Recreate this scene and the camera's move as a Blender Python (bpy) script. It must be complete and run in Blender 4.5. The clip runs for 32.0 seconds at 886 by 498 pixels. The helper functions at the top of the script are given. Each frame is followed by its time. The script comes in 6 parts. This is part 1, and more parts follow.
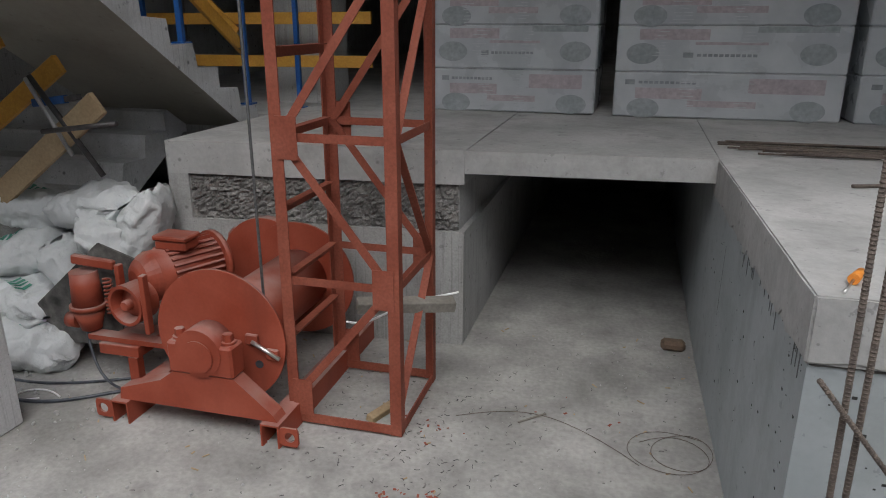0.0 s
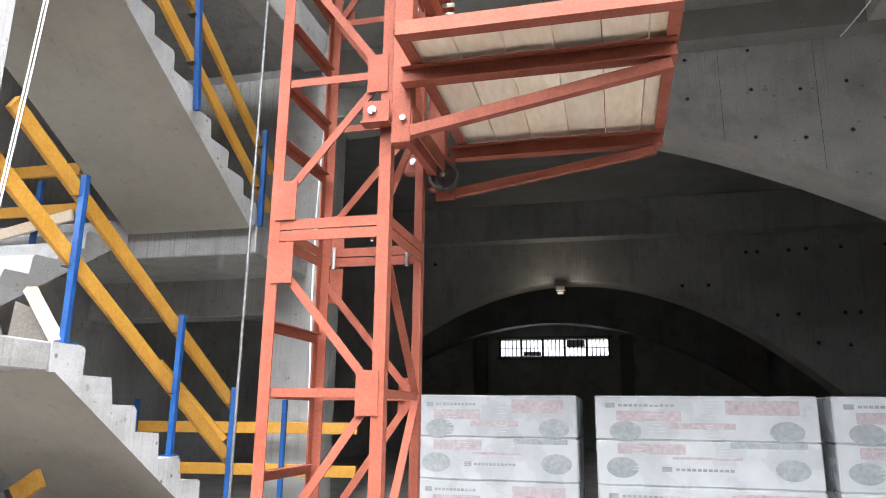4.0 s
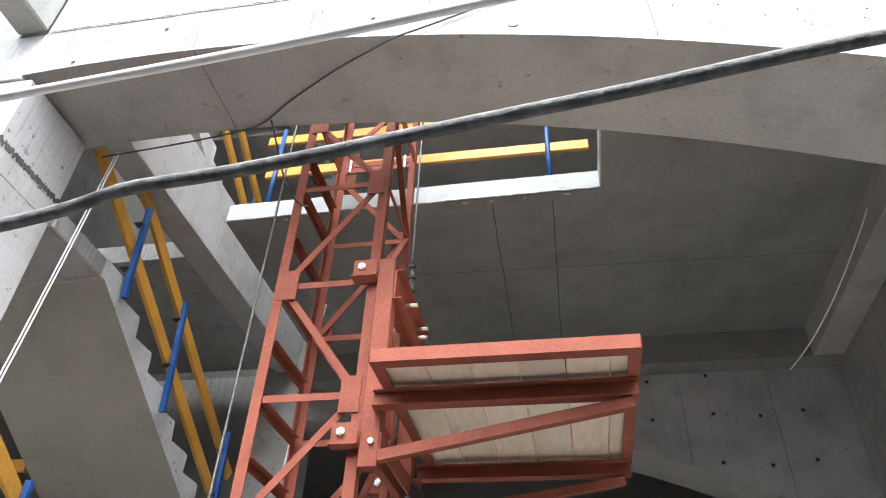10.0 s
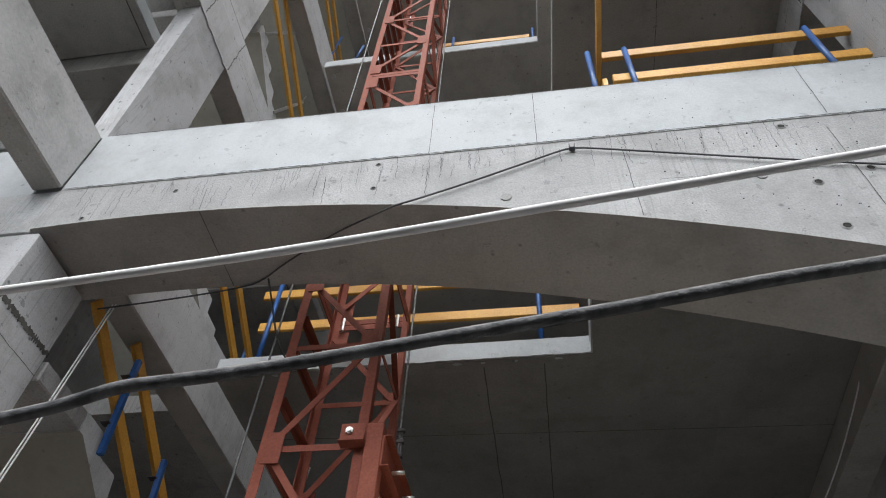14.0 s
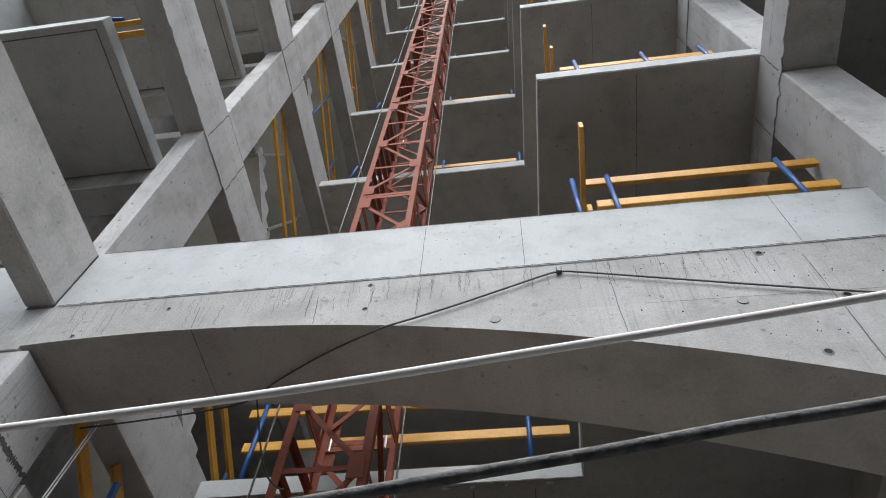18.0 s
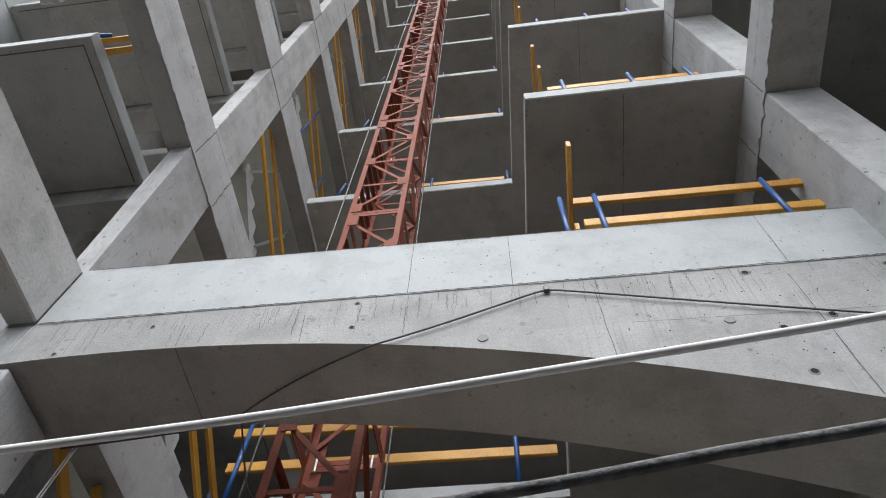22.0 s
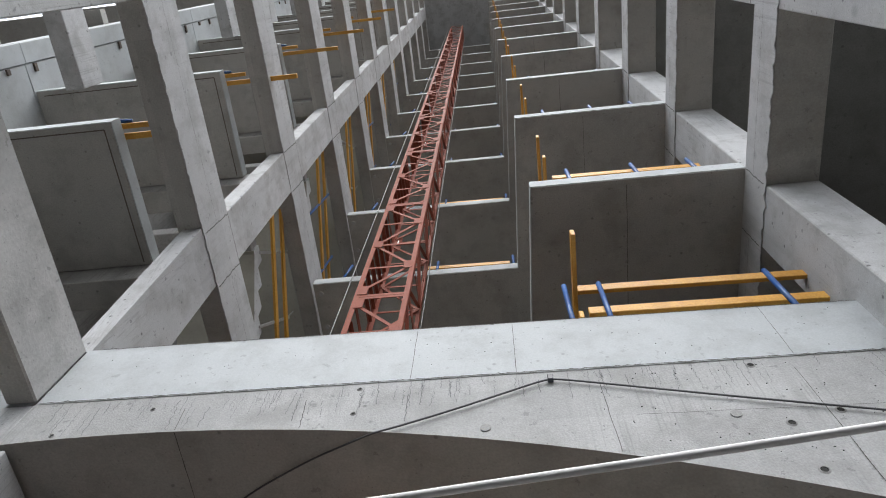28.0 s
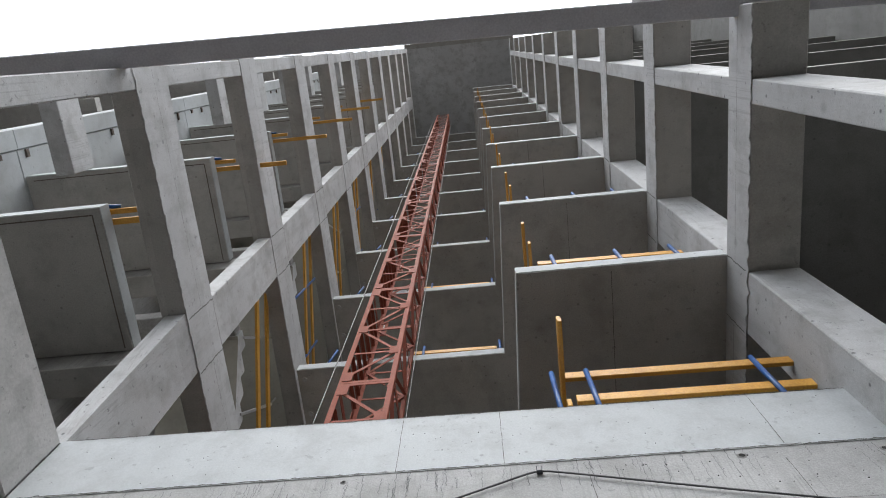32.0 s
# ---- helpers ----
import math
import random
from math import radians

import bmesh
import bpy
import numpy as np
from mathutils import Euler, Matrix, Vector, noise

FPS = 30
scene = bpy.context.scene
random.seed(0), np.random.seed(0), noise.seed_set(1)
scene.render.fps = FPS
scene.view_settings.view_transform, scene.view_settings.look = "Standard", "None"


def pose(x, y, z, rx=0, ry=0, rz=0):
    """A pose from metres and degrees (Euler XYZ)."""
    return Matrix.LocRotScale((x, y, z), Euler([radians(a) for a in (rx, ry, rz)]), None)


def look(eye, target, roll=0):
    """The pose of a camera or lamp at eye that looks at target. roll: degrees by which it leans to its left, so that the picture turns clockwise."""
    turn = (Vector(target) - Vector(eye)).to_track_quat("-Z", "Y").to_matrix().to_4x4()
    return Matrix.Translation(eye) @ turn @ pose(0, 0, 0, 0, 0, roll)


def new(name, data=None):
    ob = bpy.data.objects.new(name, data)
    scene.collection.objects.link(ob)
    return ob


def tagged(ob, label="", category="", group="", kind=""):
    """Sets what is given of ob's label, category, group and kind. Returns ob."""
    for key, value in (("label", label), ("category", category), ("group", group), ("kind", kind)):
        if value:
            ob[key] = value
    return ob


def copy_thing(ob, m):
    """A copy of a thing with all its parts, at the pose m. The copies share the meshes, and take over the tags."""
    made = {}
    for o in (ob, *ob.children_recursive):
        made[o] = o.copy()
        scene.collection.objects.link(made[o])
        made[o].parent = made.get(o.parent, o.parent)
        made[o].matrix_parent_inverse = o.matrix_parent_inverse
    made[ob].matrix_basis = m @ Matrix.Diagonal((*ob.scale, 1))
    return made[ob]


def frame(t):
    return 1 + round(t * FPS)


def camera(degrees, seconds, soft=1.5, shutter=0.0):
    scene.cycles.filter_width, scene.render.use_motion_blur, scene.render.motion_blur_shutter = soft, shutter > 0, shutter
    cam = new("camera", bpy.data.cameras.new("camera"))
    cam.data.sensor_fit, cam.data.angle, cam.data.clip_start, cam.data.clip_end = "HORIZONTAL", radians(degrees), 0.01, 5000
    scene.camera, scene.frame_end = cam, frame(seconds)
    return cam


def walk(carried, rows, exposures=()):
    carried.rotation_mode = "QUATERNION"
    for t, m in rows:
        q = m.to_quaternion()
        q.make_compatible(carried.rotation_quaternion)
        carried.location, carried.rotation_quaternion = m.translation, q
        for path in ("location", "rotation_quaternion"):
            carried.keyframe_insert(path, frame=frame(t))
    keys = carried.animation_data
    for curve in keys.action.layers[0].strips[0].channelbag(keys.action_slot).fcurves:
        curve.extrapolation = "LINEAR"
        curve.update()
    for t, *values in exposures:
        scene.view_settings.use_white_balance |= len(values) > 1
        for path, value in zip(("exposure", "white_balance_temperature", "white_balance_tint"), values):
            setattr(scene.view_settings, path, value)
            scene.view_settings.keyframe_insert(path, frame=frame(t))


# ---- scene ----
cam = camera(64.7, 32.0, 1.0)
PATH = [
    (0, (-0.098, 0.028, 1.993), (-0.593, 1.865, 1.377), 0.1),
    (0.5, (-0.097, 0.021, 2.012), (-0.596, 1.889, 1.499), 0.3),
    (1, (-0.099, -0.001, 2.052), (-0.612, 1.894, 1.672), 0.4),
    (1.5, (-0.099, -0.012, 2.068), (-0.624, 1.907, 1.861), -0.0),
    (2, (-0.09, -0.039, 2.089), (-0.6, 1.895, 2.058), 0.2),
    (2.5, (-0.088, -0.061, 2.115), (-0.624, 1.864, 2.213), 0.1),
    (3, (-0.108, -0.055, 2.152), (-0.644, 1.836, 2.522), -0.3),
    (3.5, (-0.089, -0.079, 2.143), (-0.58, 1.809, 2.582), 0.3),
    (5.5, (-0.097, -0.078, 2.174), (-0.527, 1.77, 2.805), 1.2),
    (6, (-0.084, -0.09, 2.184), (-0.504, 1.737, 2.882), 1.4),
    (6.5, (-0.082, -0.112, 2.198), (-0.49, 1.687, 2.971), 1.6),
    (7, (-0.08, -0.13, 2.222), (-0.462, 1.63, 3.094), 1.4),
    (7.5, (-0.071, -0.14, 2.23), (-0.452, 1.567, 3.199), 1.9),
    (8, (-0.079, -0.134, 2.246), (-0.465, 1.552, 3.25), 2.5),
    (8.5, (-0.071, -0.145, 2.238), (-0.444, 1.515, 3.29), 2.3),
    (9, (-0.067, -0.153, 2.243), (-0.427, 1.477, 3.343), 2.3),
    (9.5, (-0.074, -0.175, 2.248), (-0.416, 1.412, 3.415), 2.5),
    (10, (-0.074, -0.189, 2.259), (-0.4, 1.371, 3.468), 2.6),
    (10.5, (-0.051, -0.192, 2.271), (-0.384, 1.333, 3.522), 3.3),
    (11, (-0.065, -0.198, 2.281), (-0.394, 1.296, 3.569), 3.9),
    (11.5, (-0.061, -0.22, 2.28), (-0.38, 1.234, 3.616), 4.0),
    (12, (-0.061, -0.227, 2.279), (-0.37, 1.201, 3.646), 4.5),
    (12.5, (-0.058, -0.248, 2.29), (-0.341, 1.14, 3.702), 4.2),
    (13, (-0.068, -0.25, 2.287), (-0.355, 1.097, 3.737), 4.4),
    (13.5, (-0.071, -0.264, 2.288), (-0.359, 1.043, 3.774), 4.9),
    (14, (-0.058, -0.26, 2.291), (-0.33, 1.01, 3.812), 4.5),
    (14.5, (-0.056, -0.26, 2.287), (-0.308, 0.995, 3.823), 4.1),
    (16.5, (-0.047, -0.292, 2.281), (-0.28, 0.856, 3.902), 4.7),
    (17, (-0.054, -0.323, 2.275), (-0.277, 0.762, 3.94), 4.7),
    (17.5, (-0.058, -0.337, 2.266), (-0.275, 0.697, 3.964), 5.0),
    (18, (-0.054, -0.341, 2.257), (-0.266, 0.673, 3.968), 4.8),
    (18.5, (-0.06, -0.329, 2.265), (-0.257, 0.674, 3.984), 4.4),
    (19, (-0.063, -0.322, 2.263), (-0.255, 0.685, 3.981), 4.2),
    (19.5, (-0.056, -0.32, 2.264), (-0.247, 0.68, 3.985), 4.1),
    (20, (-0.051, -0.323, 2.267), (-0.236, 0.681, 3.986), 3.8),
    (20.5, (-0.058, -0.34, 2.264), (-0.24, 0.647, 3.994), 3.6),
    (21, (-0.041, -0.354, 2.268), (-0.235, 0.627, 4.0), 4.1),
    (21.5, (-0.051, -0.348, 2.271), (-0.236, 0.626, 4.008), 3.9),
    (22, (-0.053, -0.341, 2.269), (-0.226, 0.635, 4.006), 3.5),
    (22.5, (-0.051, -0.338, 2.266), (-0.224, 0.632, 4.006), 3.5),
    (23, (-0.052, -0.347, 2.273), (-0.227, 0.637, 4.005), 3.6),
    (23.5, (-0.045, -0.345, 2.271), (-0.224, 0.623, 4.013), 4.0),
    (24, (-0.054, -0.347, 2.273), (-0.231, 0.601, 4.025), 4.3),
    (24.5, (-0.04, -0.346, 2.266), (-0.209, 0.6, 4.02), 3.9),
    (26.5, (-0.036, -0.36, 2.276), (-0.217, 0.499, 4.073), 5.6),
    (27, (-0.037, -0.366, 2.266), (-0.215, 0.452, 4.082), 6.1),
    (27.5, (-0.044, -0.376, 2.246), (-0.217, 0.418, 4.073), 6.3),
    (28, (-0.036, -0.384, 2.256), (-0.207, 0.384, 4.095), 6.7),
    (28.5, (-0.038, -0.395, 2.253), (-0.203, 0.357, 4.099), 6.6),
    (29, (-0.042, -0.404, 2.276), (-0.194, 0.323, 4.134), 6.2),
    (29.5, (-0.04, -0.434, 2.244), (-0.203, 0.26, 4.112), 7.2),
    (30, (-0.041, -0.439, 2.242), (-0.192, 0.242, 4.117), 6.6),
    (30.5, (-0.039, -0.432, 2.239), (-0.181, 0.236, 4.118), 6.3),
    (31, (-0.042, -0.422, 2.237), (-0.189, 0.236, 4.119), 7.1),
    (31.5, (-0.047, -0.393, 2.242), (-0.188, 0.239, 4.134), 7.5),
    (32, (-0.038, -0.413, 2.257), (-0.148, 0.138, 4.177), 5.6),
]
EXPOSURES = [(0, 0.2), (1, 1.0), (2, 1.65), (3, 2.2), (3.5, 2.45), (6, 3.0), (7, 2.9), (8, 2.75), (9, 2.6), (10, 2.05), (11, 1.42), (12, 0.93), (13, 0.6), (14, 0.54), (17, 0.46), (24, 0.46), (28, 0.44), (32, 0.34)]
walk(cam, [(t, look(eye, target, roll)) for t, eye, target, roll in PATH], EXPOSURES)

# world: overcast daylight, soft sun from the open front
world = bpy.data.worlds.new("world")
scene.world = world
world.use_nodes = True
wn, wl = world.node_tree.nodes, world.node_tree.links
sky = wn.new("ShaderNodeTexSky")
sky.sky_type, sky.sun_disc = "NISHITA", False
sky.sun_elevation, sky.sun_rotation = radians(58), radians(169)
grey = wn.new("ShaderNodeHueSaturation")
grey.inputs["Saturation"].default_value = 0.22
wl.new(sky.outputs[0], grey.inputs["Color"])
# an overcast sky is about three times brighter overhead than at the horizon
coord = wn.new("ShaderNodeTexCoord")
axes = wn.new("ShaderNodeSeparateXYZ")
wl.new(coord.outputs["Generated"], axes.inputs[0])
lift = wn.new("ShaderNodeMapRange")
lift.inputs["To Min"].default_value, lift.inputs["To Max"].default_value = 0.22, 1.0
wl.new(axes.outputs[2], lift.inputs["Value"])
wl.new(lift.outputs[0], grey.inputs["Value"])
wl.new(grey.outputs[0], wn["Background"].inputs[0])
wn["Background"].inputs[1].default_value = 0.50
sun = new("sun", bpy.data.lights.new("sun", "SUN"))
sun.data.energy, sun.data.angle, sun.data.color = 1.2, radians(56), (1.0, 0.97, 0.93)
sun.matrix_world = look((1.6, -8, 13), (0, 0, 0))


# ---- materials ----
def rgb(c):
    return (c[0], c[1], c[2], 1.0)


def material(name, base, alt, rough=0.8, metal=0.0, scale=3.0, fine=40.0, bump=0.15, stains=0.0, stain_colour=(0.1, 0.1, 0.1),
             stretch=(1, 1, 1), vary=0.0, spots=0.0, gloss_vary=0.1, panel=None, grit=0.35, shine=0.5, dust=0.0):
    """A weathered surface: two colours mixed by coarse noise, fine grain, optional runs, pits and board marks."""
    m = bpy.data.materials.new(name)
    m.use_nodes = True
    n, l = m.node_tree.nodes, m.node_tree.links
    bsdf = n["Principled BSDF"]
    geo = n.new("ShaderNodeNewGeometry")
    mp = n.new("ShaderNodeMapping")
    mp.inputs["Scale"].default_value = stretch
    l.new(geo.outputs["Position"], mp.inputs["Vector"])
    big = n.new("ShaderNodeTexNoise")
    big.inputs["Scale"].default_value, big.inputs["Detail"].default_value = scale, 5.0
    small = n.new("ShaderNodeTexNoise")
    small.inputs["Scale"].default_value, small.inputs["Detail"].default_value = fine, 4.0
    l.new(mp.outputs[0], big.inputs["Vector"])
    l.new(mp.outputs[0], small.inputs["Vector"])
    ramp = n.new("ShaderNodeMapRange")
    ramp.inputs["From Min"].default_value, ramp.inputs["From Max"].default_value = 0.3, 0.7
    l.new(big.outputs[0], ramp.inputs["Value"])
    mix = n.new("ShaderNodeMix")
    mix.data_type = "RGBA"
    mix.inputs[6].default_value, mix.inputs[7].default_value = rgb(base), rgb(alt)
    l.new(ramp.outputs[0], mix.inputs[0])
    grain = n.new("ShaderNodeMix")
    grain.data_type, grain.blend_type = "RGBA", "OVERLAY"
    grain.inputs[0].default_value = grit
    l.new(mix.outputs[2], grain.inputs[6])
    l.new(small.outputs[0], grain.inputs[7])
    out = grain.outputs[2]
    height = small.outputs[0]
    if stains:
        runs = n.new("ShaderNodeTexNoise")
        runs.inputs["Scale"].default_value, runs.inputs["Detail"].default_value = 1.0, 6.0
        rm = n.new("ShaderNodeMapping")
        rm.inputs["Scale"].default_value = (5.0, 5.0, 0.55)
        l.new(geo.outputs["Position"], rm.inputs["Vector"])
        l.new(rm.outputs[0], runs.inputs["Vector"])
        cut = n.new("ShaderNodeMapRange")
        cut.inputs["From Min"].default_value, cut.inputs["From Max"].default_value = 0.55, 0.75
        cut.inputs["To Max"].default_value = stains
        l.new(runs.outputs[0], cut.inputs["Value"])
        sm = n.new("ShaderNodeMix")
        sm.data_type = "RGBA"
        l.new(cut.outputs[0], sm.inputs[0])
        l.new(out, sm.inputs[6])
        sm.inputs[7].default_value = rgb(stain_colour)
        out = sm.outputs[2]
    if panel:
        # formwork boards leave patches of slightly different tone
        brick = n.new("ShaderNodeTexBrick")
        pm2 = n.new("ShaderNodeMapping")
        pm2.inputs["Rotation"].default_value = (radians(90) if panel[0] == "front" else 0, 0, 0)
        l.new(geo.outputs["Position"], pm2.inputs["Vector"])
        l.new(pm2.outputs[0], brick.inputs["Vector"])
        brick.inputs["Scale"].default_value, brick.inputs["Brick Width"].default_value, brick.inputs["Row Height"].default_value = 1.0, panel[1], panel[2]
        brick.inputs["Mortar Size"].default_value = 0.0
        lo = 1 - panel[3]
        brick.inputs["Color1"].default_value, brick.inputs["Color2"].default_value = (lo, lo, lo, 1), (1, 1, 1, 1)
        streak = n.new("ShaderNodeTexNoise")
        streak.inputs["Scale"].default_value, streak.inputs["Detail"].default_value = 1.0, 3.0
        stm = n.new("ShaderNodeMapping")
        stm.inputs["Scale"].default_value = (60.0, 60.0, 1.3) if panel[0] == "front" else (4.0, 1.2, 4.0)
        l.new(geo.outputs["Position"], stm.inputs["Vector"])
        l.new(stm.outputs[0], streak.inputs["Vector"])
        sr = n.new("ShaderNodeMapRange")
        sr.inputs["From Min"].default_value, sr.inputs["From Max"].default_value = 0.36, 0.44
        sr.inputs["To Min"].default_value, sr.inputs["To Max"].default_value = panel[4], 1.0
        l.new(streak.outputs[0], sr.inputs["Value"])
        where = n.new("ShaderNodeTexNoise")
        where.inputs["Scale"].default_value, where.inputs["Detail"].default_value = 1.4, 2.0
        l.new(geo.outputs["Position"], where.inputs["Vector"])
        wr = n.new("ShaderNodeMapRange")
        wr.inputs["From Min"].default_value, wr.inputs["From Max"].default_value = (0.45, 0.62) if panel[4] > 0.8 else (0.34, 0.50)
        l.new(where.outputs[0], wr.inputs["Value"])
        mul = n.new("ShaderNodeMix")
        mul.data_type, mul.blend_type = "RGBA", "MULTIPLY"
        mul.inputs[0].default_value = 1.0
        l.new(out, mul.inputs[6])
        l.new(brick.outputs[0], mul.inputs[7])
        mul2 = n.new("ShaderNodeMix")
        mul2.data_type, mul2.blend_type = "RGBA", "MULTIPLY"
        l.new(wr.outputs[0], mul2.inputs[0])
        l.new(mul.outputs[2], mul2.inputs[6])
        l.new(sr.outputs[0], mul2.inputs[7])
        out = mul2.outputs[2]
    if spots:
        # soft cloudy grime, broken up at the edges
        cloud = n.new("ShaderNodeTexNoise")
        cloud.inputs["Scale"].default_value, cloud.inputs["Detail"].default_value, cloud.inputs["Roughness"].default_value = 2.6, 9.0, 0.68
        l.new(geo.outputs["Position"], cloud.inputs["Vector"])
        cm = n.new("ShaderNodeMapRange")
        cm.inputs["From Min"].default_value, cm.inputs["From Max"].default_value, cm.inputs["To Max"].default_value = 0.48, 0.64, min(0.55, spots * 0.75)
        l.new(cloud.outputs[0], cm.inputs["Value"])
        cx = n.new("ShaderNodeMix")
        cx.data_type = "RGBA"
        l.new(cm.outputs[0], cx.inputs[0])
        l.new(out, cx.inputs[6])
        cx.inputs[7].default_value = rgb([base[0] * 0.60, base[1] * 0.585, base[2] * 0.56])
        out = cx.outputs[2]
        # ragged blow-holes and scuffs in clusters
        for scale, lo, hi, share in ((14.0, 0.655, 0.675, 0.75), (46.0, 0.66, 0.69, 0.6)):
            bl = n.new("ShaderNodeTexNoise")
            bl.inputs["Scale"].default_value, bl.inputs["Detail"].default_value, bl.inputs["Roughness"].default_value = scale, 4.0, 0.62
            l.new(geo.outputs["Position"], bl.inputs["Vector"])
            bmap = n.new("ShaderNodeMapRange")
            bmap.inputs["From Min"].default_value, bmap.inputs["From Max"].default_value = lo, hi
            bmap.inputs["To Max"].default_value = spots * share
            l.new(bl.outputs[0], bmap.inputs["Value"])
            bmix = n.new("ShaderNodeMix")
            bmix.data_type = "RGBA"
            l.new(bmap.outputs[0], bmix.inputs[0])
            l.new(out, bmix.inputs[6])
            bmix.inputs[7].default_value = rgb([c * 0.42 for c in base])
            out = bmix.outputs[2]
        # sparse pits and specks of two sizes
        for size, share, strength in ((7.0, 0.55, spots), (19.0, 0.7, spots * 0.8), (2.2, 0.6, spots * 0.35)):
            vor = n.new("ShaderNodeTexVoronoi")
            vor.inputs["Scale"].default_value = size
            l.new(geo.outputs["Position"], vor.inputs["Vector"])
            vm = n.new("ShaderNodeMapRange")
            vm.inputs["From Min"].default_value, vm.inputs["From Max"].default_value = 0.05, 0.12
            vm.inputs["To Min"].default_value, vm.inputs["To Max"].default_value = strength, 0.0
            l.new(vor.outputs["Distance"], vm.inputs["Value"])
            few = n.new("ShaderNodeSeparateColor")
            l.new(vor.outputs["Color"], few.inputs[0])
            gate = n.new("ShaderNodeMath")
            gate.operation = "GREATER_THAN"
            gate.inputs[1].default_value = share
            l.new(few.outputs[0], gate.inputs[0])
            both = n.new("ShaderNodeMath")
            both.operation = "MULTIPLY"
            l.new(gate.outputs[0], both.inputs[0])
            l.new(vm.outputs[0], both.inputs[1])
            pm = n.new("ShaderNodeMix")
            pm.data_type = "RGBA"
            l.new(both.outputs[0], pm.inputs[0])
            l.new(out, pm.inputs[6])
            pm.inputs[7].default_value = rgb([c * 0.25 for c in base])
            out = pm.outputs[2]
    if vary:
        info = n.new("ShaderNodeObjectInfo")
        hv = n.new("ShaderNodeHueSaturation")
        vr = n.new("ShaderNodeMapRange")
        vr.inputs["To Min"].default_value, vr.inputs["To Max"].default_value = 1 - vary, 1 + vary
        l.new(info.outputs["Random"], vr.inputs["Value"])
        l.new(vr.outputs[0], hv.inputs["Value"])
        l.new(out, hv.inputs["Color"])
        out = hv.outputs[0]
    if dust:
        # settled cement dust on what faces up, in uneven patches
        nz = n.new("ShaderNodeSeparateXYZ")
        l.new(geo.outputs["Normal"], nz.inputs[0])
        dn = n.new("ShaderNodeMapRange")
        dn.inputs["From Min"].default_value, dn.inputs["From Max"].default_value, dn.inputs["To Max"].default_value = 0.3, 1.0, dust
        l.new(nz.outputs[2], dn.inputs["Value"])
        dm = n.new("ShaderNodeMath")
        dm.operation = "MULTIPLY"
        l.new(dn.outputs[0], dm.inputs[0])
        l.new(ramp.outputs[0], dm.inputs[1])
        dx = n.new("ShaderNodeMix")
        dx.data_type = "RGBA"
        l.new(dm.outputs[0], dx.inputs[0])
        l.new(out, dx.inputs[6])
        dx.inputs[7].default_value = (0.34, 0.30, 0.28, 1)
        out = dx.outputs[2]
    l.new(out, bsdf.inputs["Base Color"])
    rr = n.new("ShaderNodeMapRange")
    rr.inputs["To Min"].default_value, rr.inputs["To Max"].default_value = max(rough - gloss_vary, 0.05), min(rough + gloss_vary, 1.0)
    l.new(big.outputs[0], rr.inputs["Value"])
    l.new(rr.outputs[0], bsdf.inputs["Roughness"])
    bsdf.inputs["Metallic"].default_value = metal
    bsdf.inputs["Specular IOR Level"].default_value = shine
    bp = n.new("ShaderNodeBump")
    bp.inputs["Strength"].default_value, bp.inputs["Distance"].default_value = bump, 0.02
    l.new(height, bp.inputs["Height"])
    l.new(bp.outputs[0], bsdf.inputs["Normal"])
    return m


CONC = material("cast_concrete", (0.33, 0.328, 0.318), (0.48, 0.477, 0.466), 0.85, 0, 1.3, 80, 0.12, 0.45, (0.2, 0.195, 0.185), shine=0.25, spots=0.6, panel=("front", 1.2, 0.6, 0.10, 0.80), grit=0.30)
CONC_PALE = material("pale_concrete", (0.52, 0.527, 0.53), (0.62, 0.627, 0.63), 0.85, 0, 1.1, 90, 0.14, 0.40, (0.30, 0.30, 0.295), spots=0.85, panel=("front", 1.1, 0.75, 0.12, 0.82), grit=0.30)
CONC_FRESH = material("fresh_pale_concrete", (0.465, 0.492, 0.503), (0.55, 0.578, 0.588), 0.8, 0, 0.8, 80, 0.06, 0.2, (0.43, 0.45, 0.45), spots=0.40, grit=0.16)
# darker copy of CONC: interior shade is put into the colour
CONC_SHADED = material("shaded_concrete", (0.225, 0.222, 0.212), (0.30, 0.296, 0.284), 0.8, 0, 0.9, 70, 0.08, 0.25, (0.15, 0.147, 0.14), spots=0.4, panel=("flat", 1.25, 0.65, 0.12, 0.90), grit=0.24)
# slab tone; under beams it also puts underside shade into the colour
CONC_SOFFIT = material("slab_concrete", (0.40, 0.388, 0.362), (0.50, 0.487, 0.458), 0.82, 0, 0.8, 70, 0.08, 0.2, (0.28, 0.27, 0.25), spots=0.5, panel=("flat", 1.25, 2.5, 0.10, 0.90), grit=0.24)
GREYWOOD = material("grey_weathered_wood", (0.17, 0.155, 0.135), (0.26, 0.24, 0.21), 0.9, 0, 5, 50, 0.3)
CONC_ROUGH = material("broken_concrete", (0.13, 0.125, 0.12), (0.30, 0.29, 0.275), 0.95, 0, 9.0, 60, 0.9, spots=0.6)
CONC_FLOOR = material("trowelled_concrete", (0.36, 0.36, 0.35), (0.50, 0.495, 0.485), 0.88, 0, 1.5, 35, 0.15, 0.3, (0.26, 0.26, 0.25), spots=0.55, grit=0.15)
CONC_OILED = material("smooth_blue_grey_concrete", (0.33, 0.365, 0.375), (0.44, 0.47, 0.48), 0.6, 0, 1.2, 30, 0.04, 0.5, (0.22, 0.235, 0.235), spots=0.45, grit=0.08)
